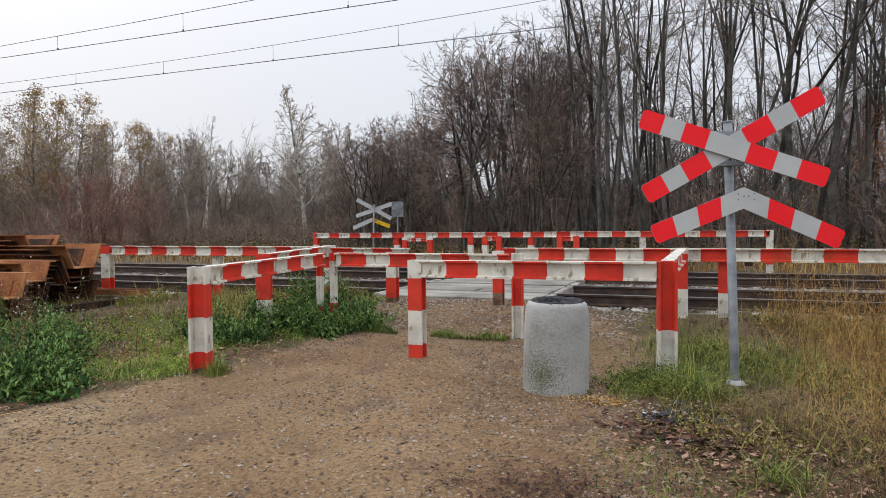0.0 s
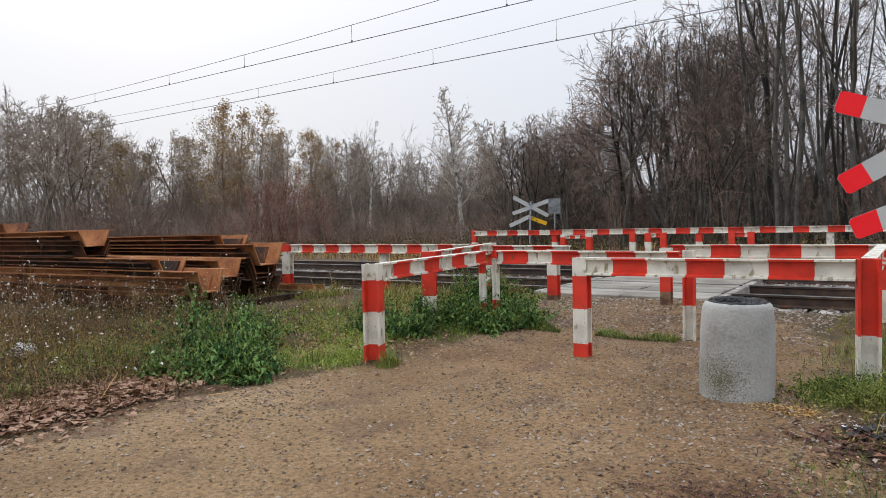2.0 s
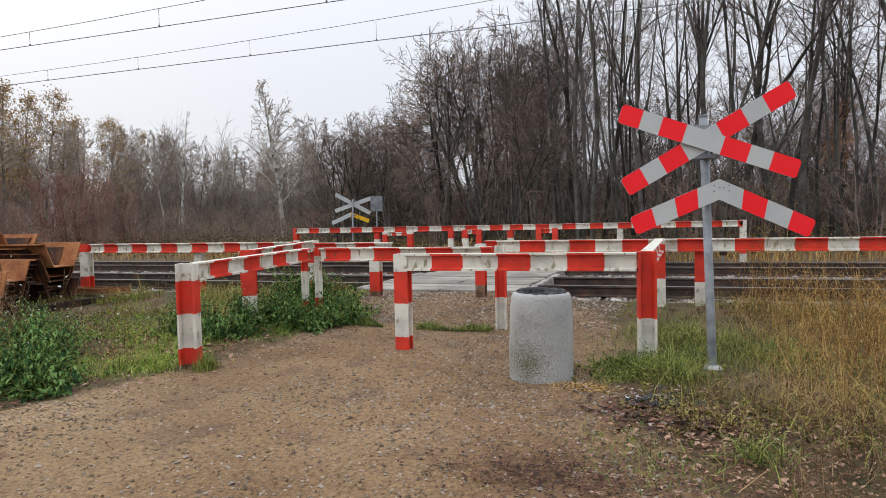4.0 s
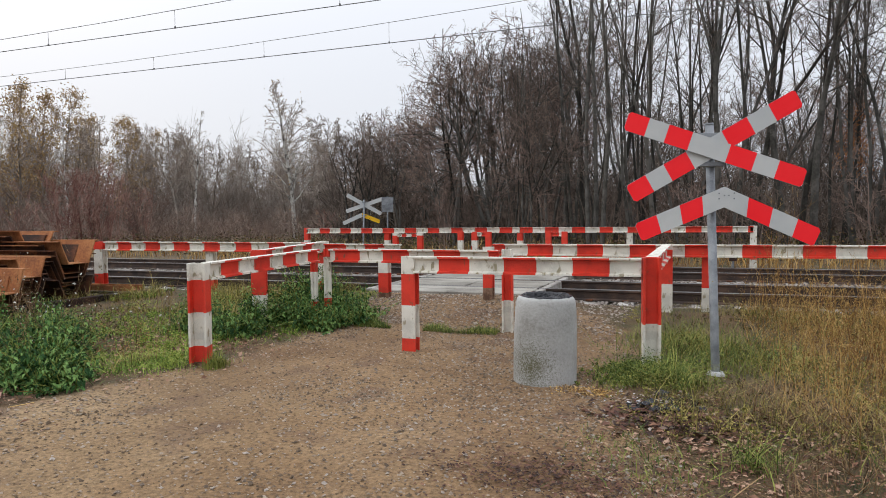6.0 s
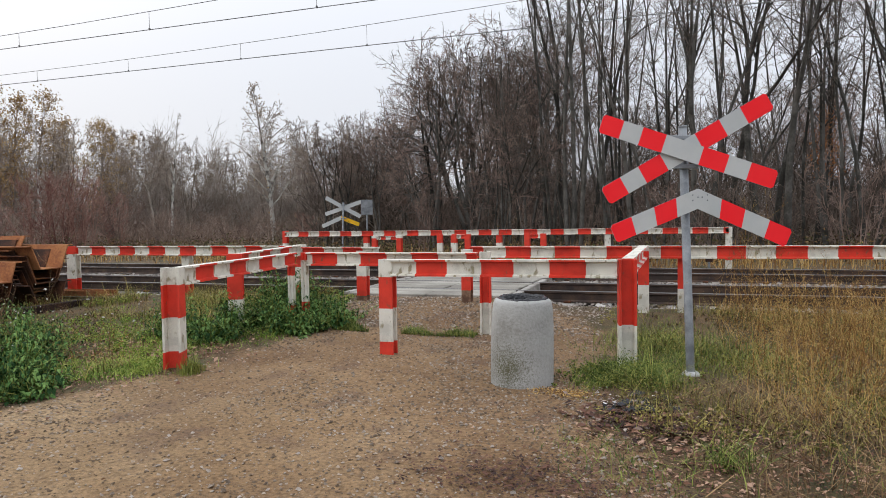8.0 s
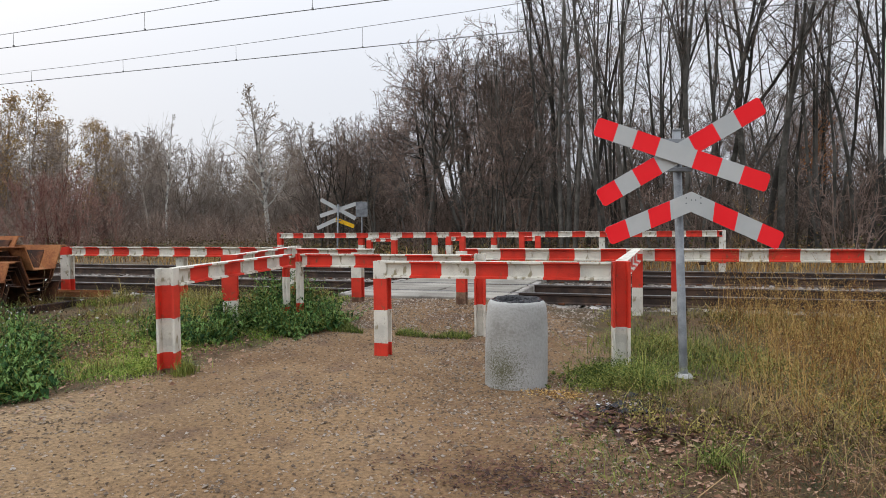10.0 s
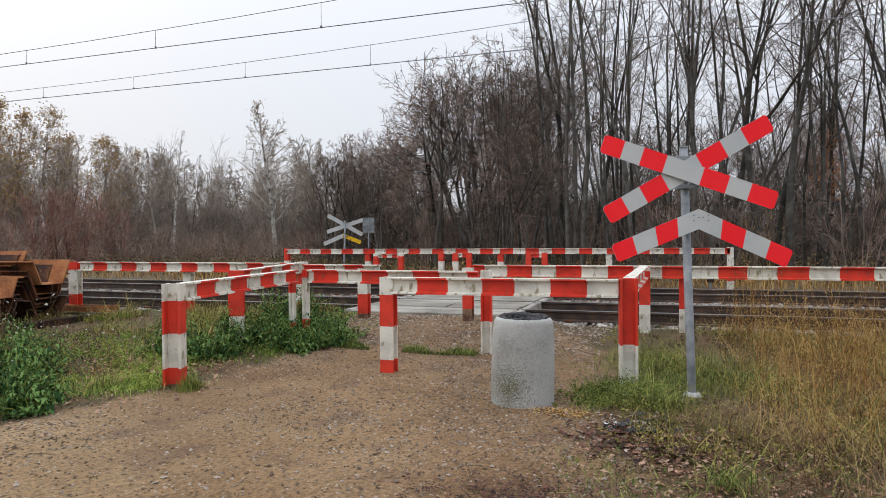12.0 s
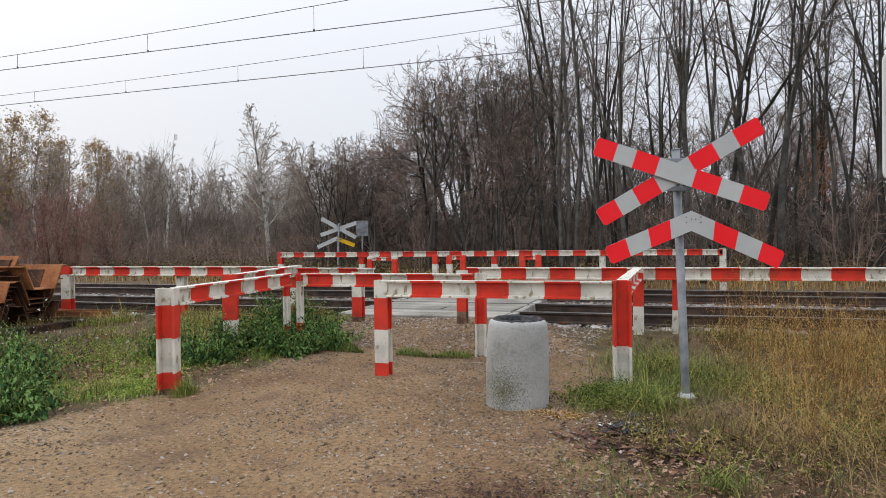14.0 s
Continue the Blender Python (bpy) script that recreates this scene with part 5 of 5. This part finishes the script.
def forbs(name, n, sampler, height, material, seed, label, leaves=32, size=0.0118):
    """Low withered weeds: crooked stems thick with small ragged leaves."""
    r = np.random.default_rng(seed)
    x, y = sampler(r, n)
    n = len(x)
    z = ground_z(x, y)
    h = height * r.lognormal(0, 0.4, n) * trodden(x, y) * (0.7 + 0.5 * (np.sin(1.9 * x + np.sin(1.3 * y)) * np.sin(2.3 * y)))
    u = r.random((n, leaves)) ** 0.7
    side = r.normal(0, 0.28, (n, leaves, 2)) * (0.35 + u[..., None]) * h[:, None, None]
    lean = r.normal(0, 0.3, (n, 1, 2)) * h[:, None, None] * u[..., None]
    pts = np.concatenate([np.stack([x, y], -1)[:, None] + side + lean, (z[:, None] + h[:, None] * u)[..., None]], -1).reshape(-1, 3)
    v, f = leaf_cards(pts, size, r)
    tagged(link_mesh(name, raw(name, v, f, material)), label, "weeds", kind="stuff")


forbs("withered_weeds", 2000, area(0.75, 6.8, 4.6, 10.7, 0.9, -0.35, 0.22), 0.42, FORB, 71, "ochre withered weeds beside the track", 34, 0.0085)
forbs("withered_weeds", 500, area(-12, -5.3, 1.2, 6.2, 0.9, -0.1, 0.3), 0.36, FORB, 72, "brown withered weeds beside the path")
forbs("withered_weeds", 2600, area(-12, -6.2, 1.2, 6.4, 1.3, -0.9, 0.3), 0.34, FORB_DARK_AND_SHADE, 77, "dark brown-green withered weeds beside the path")
# Low dark leaves stand in for the shaded gaps at the stalks' base.
forbs("withered_weeds", 700, area(-0.2, 6.8, 4.0, 10.5, 1.3, -0.9, 0.3), 0.13, FORB_DARK_AND_SHADE, 78, "dark low weeds painting shade among ochre stalks")
forbs("withered_weeds", 700, area(0.9, 6.8, 6.4, 10.4, 0.8, -0.6, 0.22), 0.5, FORB, 85, "golden-brown withered weeds beside the rails", 34, 0.0075)
forbs("green_weeds", 260, lambda r, n: (-0.4 + r.normal(0, 0.26, n), 6.35 + r.normal(0, 0.22, n)), 0.13, GRASS_GREEN, 84, "lush low green weeds beside the bin")
forbs("undergrowth", 3000, area(-55, 13, 20.5, 33, 0.3, -2, 2.0), 0.55, FORB_DARK_AND_SHADE, 79, "brown withered undergrowth at the wood's edge", 14, 0.05)
forbs("green_weeds", 1700, area(-0.9, 6.5, 4.4, 9.8, 1.1, -0.15, 0.4), 0.17, GRASS_OLIVE, 73, "low green weeds among dry stalks")
forbs("green_weeds", 2000, area(-10, -4.7, 4.2, 9.8, 1.3, -0.2, 0.45), 0.09, GRASS_BRIGHT, 74, "low green weeds beside the path")


def weed_stalks(name, n, sampler, height, material, seed, label, heads=0):
    r = np.random.default_rng(seed)
    x, y = sampler(r, n)
    segs, shoots, tips = [], [], []
    for px, py in zip(x, y):
        pz = float(ground_z(np.array(px), np.array(py)))
        h = height * r.lognormal(0, 0.25)
        p, d = np.array([px, py, pz]), np.array([*r.normal(0, 0.15, 2), 1.0])
        for k in range(4):
            q = p + d * h / 4
            segs.append((*p, *q, 0.0022, 0.0016))
            for _ in range(2 if k else 1):
                s = np.array([*r.normal(0, 0.38, 2), r.uniform(0.5, 1.0)]) * h * r.uniform(0.12, 0.28)
                shoots.append((*q, *(q + s)))
                for _ in range(2):
                    s2 = s * 0.5 + r.normal(0, 0.04, 3)
                    shoots.append((*(q + s * 0.7), *(q + s * 0.7 + s2)))
                    tips.append(q + s * 0.7 + s2)
            d = d + np.array([*r.normal(0, 0.12, 2), 0])
            p = q
    v, f = tubes_np(segs, 3)
    v2, f2 = spikes_np(np.array(shoots), 0.0017)
    f = f.tolist() + (f2 + len(v)).tolist()
    v = np.concatenate([v, v2])
    tagged(link_mesh(name, raw(name, v, f, material)), label, "weeds", kind="stuff")
    if heads:
        tips = np.array(tips)
        pick = tips[r.integers(0, len(tips), heads)]
        v, f = leaf_cards(pick, 0.018, r)
        tagged(link_mesh("seed_heads", raw("seed_heads", v, f, SEED)), "pale fluffy seed heads on withered weeds", "seed heads", kind="stuff")


weed_stalks("weed_stalks", 14, lambda r, n: (1.05 + r.normal(0, 0.16, n), 9.35 + r.normal(0, 0.12, n)), 0.85, GRASS_DRY, 43, "tall withered stalks standing against the barrier")
weed_stalks("weed_stalks", 800, area(0.7, 6.5, 4.5, 10.6, 1.2, -0.7, 0.24), 0.44, GRASS_DRY, 41, "branching withered brown stalks in dry grass")
weed_stalks("weed_stalks", 450, area(0.9, 6.5, 6.2, 10.2, 1.0, -0.7, 0.24), 0.5, GRASS_DRY, 45, "tall golden-brown withered stalks beside the rails")
weed_stalks("weed_stalks", 520, area(-12, -5.4, 1.0, 6.4, 1.2, -0.5, 0.3), 0.5, GRASS_BROWN, 42, "branching withered brown stalks beside the path", 1000)

weed_stalks("weed_stalks", 170, area(-14, -8.3, 3.6, 6.9, 1.2, -0.6, 0.35), 0.62, GRASS_BROWN, 44, "tall withered stalks with pale seed heads", 900)


def nettle(seed, count, rx, ry, height, leaf=0.06):
    """Leafy stems that fan out from a few tufts in an oval patch: leaves in drooping pairs up each stem."""
    r = np.random.default_rng(seed)
    segs, vs, fs = [], [], []
    tufts = []
    for _ in range(11):
        a, q = r.uniform(0, 6.28), math.sqrt(r.random())
        tufts.append((rx * q * math.cos(a), ry * q * math.sin(a), (1.1 - 0.45 * q * q) * r.uniform(0.45, 1.2)))
    for _ in range(count):
        tx, ty, th = tufts[r.integers(0, len(tufts))]
        a = r.uniform(0, 6.28)
        fan = abs(r.normal(0, 0.55))
        p = np.array([tx + 0.12 * fan * math.cos(a) + r.normal(0, 0.05), ty + 0.12 * fan * math.sin(a) + r.normal(0, 0.05), -0.02])
        h = height * th * r.uniform(0.45, 1.2) / (1 + 0.4 * fan)
        lean = np.array([fan * math.cos(a), fan * math.sin(a), 0])
        steps = max(4, int(h / 0.05))
        for k in range(steps):
            u0, u1 = k / steps, (k + 1) / steps
            p0, p1 = (p + lean * h * u * (0.4 + 0.9 * u) + np.array([0, 0, h * u * (1 - 0.25 * fan * u)]) for u in (u0, u1))
            segs.append((*p0, *p1, 0.004, 0.003))
            if u1 < 0.15:
                continue
            for j in range(2):
                b = k * 1.57 + j * 3.14 + r.normal(0, 0.45)
                s = leaf * r.uniform(0.5, 1.4) * (1.2 - 0.6 * u1)
                out = np.array([math.cos(b), math.sin(b), r.uniform(-0.75, 0.2)])
                side = np.array([-math.sin(b), math.cos(b), r.normal(0, 0.25)]) * s * 0.45
                base = p1 + out * 0.012
                mid_, tip_ = base + out * s * 0.7 + np.array([0, 0, 0.01]), base + out * s * 1.5 - np.array([0, 0, 0.5 * s])
                i = len(vs)
                vs += [base, mid_ + side, tip_, mid_ - side, mid_ - np.array([0, 0, 0.2 * s])]
                fs += [(i, i + 4, i + 1), (i + 4, i + 2, i + 1), (i, i + 3, i + 4), (i + 4, i + 3, i + 2)]
    return segs, vs, fs


for k, (x, y, rx, ry, hh, cnt) in enumerate(((-5.15, 7.55, 0.7, 0.7, 0.6, 230), (-5.3, 8.55, 0.55, 0.5, 0.78, 200), (-4.6, 8.3, 0.5, 0.45, 0.5, 130), (-5.75, 7.0, 0.5, 0.5, 0.55, 130), (-6.2, 4.5, 0.7, 0.6, 0.62, 220), (-5.45, 4.2, 0.5, 0.4, 0.46, 140), (-6.9, 5.2, 0.6, 0.6, 0.66, 150), (-7.7, 6.0, 0.5, 0.4, 0.5, 70))):
    s = empty("nettle_clump", pose(x, y, float(ground_z(np.array(x), np.array(y))), 0, 0, 40 * k), "dark green leafy nettle clump beside the path", "weeds", "nettle clumps")
    segs, vs, fs = nettle(200 + k, int(cnt * 1.55), rx, ry, hh, 0.045)
    v, f = tubes_np(segs, 3)
    tagged(link_mesh("stem_mass", raw("stem_mass", v, f, GRASS_GREEN), s), kind="stuff")
    tagged(link_mesh("leaf_mass", raw("leaf_mass", np.array(vs), fs, LEAF_GREEN), s), kind="stuff")


def gravel_sample(r, n):
    """Loose stones gather where the way is worn, towards the bin and the barrier."""
    x, y = r.uniform(-5.6, 0.7, 12 * n), 0.9 + 8.5 * r.random(12 * n)
    thick = 0.1 + 0.9 * smooth(-3.8, -1.4, x) + 0.2 * (np.sin(2.1 * x + 1.4 * y) * np.sin(1.3 * y - 0.8 * x) > 0.1)
    k = (dirt_at(x, y) > 0.45) & (r.random(12 * n) < 0.7 * thick)
    x, y = np.resize(x[k], n), np.resize(y[k], n)
    return x, y, ground_z(x, y) + 0.004


def path_sample(r, n):
    x, y = r.uniform(-6, 1, 3 * n), 0.8 + 9.6 * r.random(3 * n) ** 1.1
    k = dirt_at(x, y) > 0.45
    x, y = x[k][:n], y[k][:n]
    return (np.resize(x, n), np.resize(y, n), np.resize(ground_z(x, y), n) + 0.002)


tagged(link_mesh("pebbles", stones("pebbles", 17000, path_sample, 0.0072, PEBBLE, 51, 0.55)), "small grey and brown pebbles trodden into dirt", "gravel", kind="stuff")

tagged(link_mesh("small_stones", stones("small_stones", 5200, gravel_sample, 0.0088, STONE, 54, 0.6)), "loose grey and brown stones on trodden dirt", "gravel", kind="stuff")


def ramp_sample(r, n):
    x, y = r.uniform(-5.0, -0.8, n), r.uniform(8.3, 10.75, n)
    return x, y, ground_z(x, y) + 0.003


tagged(link_mesh("gravel", stones("gravel", 4200, ramp_sample, 0.013, STONE, 53, 0.6)), "grey-brown gravel strewn before the crossing deck", "gravel", kind="stuff")


def grit_sample(r, n):
    x, y = r.uniform(-5.5, 0.6, 4 * n), 1.0 + 9.0 * r.random(4 * n)
    k = (dirt_at(x, y) > 0.4) & patchy(x, y, 0.9, -0.1)
    x, y = np.resize(x[k], n), np.resize(y[k], n)
    return x, y, ground_z(x, y) + 0.002


tagged(link_mesh("grit", stones("grit", 7000, grit_sample, 0.0095, GRIT, 52, 0.55)), "pale grey grit strewn over trodden dirt", "gravel", kind="stuff")


def litter_leaves(name, n, cx, cy, sx, sy, size, material, seed, label, category):
    r = np.random.default_rng(seed)
    x, y = r.normal(cx, sx, n), r.normal(cy, sy, n)
    pts = np.stack([x, y, ground_z(x, y) + r.uniform(0.008, 0.03, n)], -1)
    a = r.uniform(0, 6.28, n)
    d1 = np.stack([np.cos(a), np.sin(a), r.normal(0, 0.25, n)], -1)
    d2 = np.stack([-np.sin(a), np.cos(a), r.normal(0, 0.25, n)], -1)
    s = size * r.uniform(0.5, 1.4, (n, 1))
    lift = np.array([0, 0, 0.25]) * s
    v = np.stack([pts - d1 * s, pts - d2 * s * 0.6 + lift, pts + d1 * s, pts + d2 * s * 0.6 + lift], 1).reshape(-1, 3)
    o = 4 * np.arange(n)[:, None]
    f = np.concatenate([np.array([[0, 1, 2]]) + o, np.array([[0, 2, 3]]) + o])
    tagged(link_mesh(name, raw(name, v, f, material)), label, category, kind="stuff")


litter_leaves("fallen_leaves", 260, 0.12, 4.85, 0.25, 0.4, 0.026, LEAF_BROWN, 61, "curled fallen brown leaves at the grass edge", "leaves")
litter_leaves("fallen_leaves", 900, -5.8, 3.2, 0.2, 0.32, 0.048, LEAF_BROWN, 86, "heaped fallen reddish-brown leaves at the path's edge", "leaves")
litter_leaves("fallen_leaves", 1200, -5.75, 2.3, 0.26, 0.4, 0.042, LEAF_BROWN, 87, "heaped fallen reddish-brown leaves at the path's edge", "leaves")
litter_leaves("fallen_leaves", 900, 0.0, 4.95, 0.3, 0.2, 0.03, LEAF_DARK, 88, "damp dark fallen leaves at the grass edge", "leaves")
litter_leaves("fallen_leaves", 1200, -5.85, 2.9, 0.45, 0.7, 0.03, LEAF_BROWN, 62, "fallen reddish-brown leaves at the path's edge", "leaves")
litter_leaves("fallen_leaves", 900, -5.7, 6.2, 0.5, 0.6, 0.028, LEAF_BROWN, 89, "scattered fallen brown leaves in short grass", "leaves")
litter_leaves("fallen_leaves", 700, -7.0, 5.5, 1.2, 1.2, 0.03, LEAF_BROWN, 63, "scattered fallen brown leaves in grass", "leaves")
litter_leaves("fallen_leaves", 260, 0.45, 4.3, 0.4, 0.35, 0.022, LEAF_BROWN, 66, "dry fallen brown leaves under withered weeds", "leaves")
litter_leaves("fallen_leaves", 1400, -0.75, 3.62, 0.32, 0.17, 0.012, LEAF_DARK, 67, "damp dark leaf crumbs trodden into dirt", "leaves")
litter_leaves("fallen_leaves", 700, -0.1, 5.25, 0.22, 0.3, 0.016, LEAF_DARK, 68, "damp dark leaf crumbs at the grass edge", "leaves")
litter_leaves("leaf_crumbs", 3200, 0.3, 4.1, 0.75, 0.65, 0.010, LEAF_DARK, 81, "dark leaf crumbs on trodden earth", "leaves")
litter_leaves("leaf_crumbs", 2200, 0.4, 4.2, 0.75, 0.65, 0.012, LEAF_BROWN, 82, "brown leaf crumbs on trodden earth", "leaves")
litter_leaves("leaf_crumbs", 2600, -5.6, 4.6, 0.6, 1.3, 0.012, LEAF_BROWN, 83, "brown leaf crumbs at the path's edge", "leaves")
litter_leaves("fallen_leaves", 90, 0.2, 4.85, 0.35, 0.25, 0.027, LEAF_PALE, 91, "pale bleached leaves lying at the grass edge", "leaves")
litter_leaves("fallen_leaves", 60, -0.3, 5.45, 0.2, 0.2, 0.026, LEAF_PALE, 92, "pale bleached leaves lying beside the bin", "leaves")
litter_leaves("straw", 600, -0.8, 5.6, 0.15, 0.08, 0.010, GRASS_DRY, 69, "yellow straw at the foot of the bin", "straw")


def lying_stalks(name, n, cx, cy, sx, sy, length, material, seed, label):
    """Broken stalks lying on and leaning over the ground."""
    r = np.random.default_rng(seed)
    x, y = r.normal(cx, sx, n), r.normal(cy, sy, n)
    a = r.uniform(0, 6.28, n)
    ln = length * r.lognormal(0, 0.4, n)
    z = ground_z(x, y) + 0.01
    up = np.abs(r.normal(0, 0.35, n)) * ln
    seg = np.stack([x, y, z, x + np.cos(a) * ln, y + np.sin(a) * ln, z + up, np.full(n, 0.004), np.full(n, 0.0025)], 1)
    v, f = tubes_np(seg, 3)
    tagged(link_mesh(name, raw(name, v, f, material)), label, "stalks", kind="stuff")


lying_stalks("broken_stalks", 90, 1.0, 4.6, 0.6, 0.5, 0.17, GRASS_BROWN, 75, "broken dry stalks lying at the grass edge")
lying_stalks("broken_stalks", 300, -7.2, 3.4, 0.9, 0.9, 0.14, GRASS_DRY, 76, "broken dry stalks lying in withered weeds")
litter_leaves("paper_scraps", 55, -0.35, 5.4, 0.2, 0.25, 0.018, LITTER, 64, "pale scraps of paper and plastic litter", "litter")
litter_leaves("plastic_scraps", 30, -0.2, 5.3, 0.15, 0.12, 0.06, BAG, 65, "torn black plastic film on the ground", "litter")


def crumpled(name, x, y, size, material, seed, label):
    """A crumpled piece of plastic film resting on the ground."""
    bm = bmesh.new()
    bmesh.ops.create_icosphere(bm, subdivisions=3, radius=1)
    for v in bm.verts:
        k = 1 + 0.45 * noise.noise(v.co * 2.3 + Vector((seed, 0, 0))) + 0.25 * noise.noise(v.co * 5.1)
        v.co = Vector((v.co.x * k, v.co.y * k * 0.7, max(-0.35, v.co.z * k * 0.55))) * size
    ob = link_mesh(name, finish(name, bm, material))
    ob.location = (x, y, float(ground_z(np.array(x), np.array(y))) + 0.3 * size)
    ob.rotation_euler.z = seed
    return tagged(ob, label, "litter", "scraps of plastic litter")


crumpled("plastic_bag", -8.5, 3.7, 0.16, LITTER, 2.0, "crumpled white plastic bag in withered weeds")
crumpled("plastic_bag", -0.1, 5.35, 0.035, LITTER, 4.0, "small crumpled pale plastic at the grass edge")
crumpled("plastic_bag", -0.12, 5.2, 0.08, BAG, 6.0, "crumpled black plastic at the grass edge")
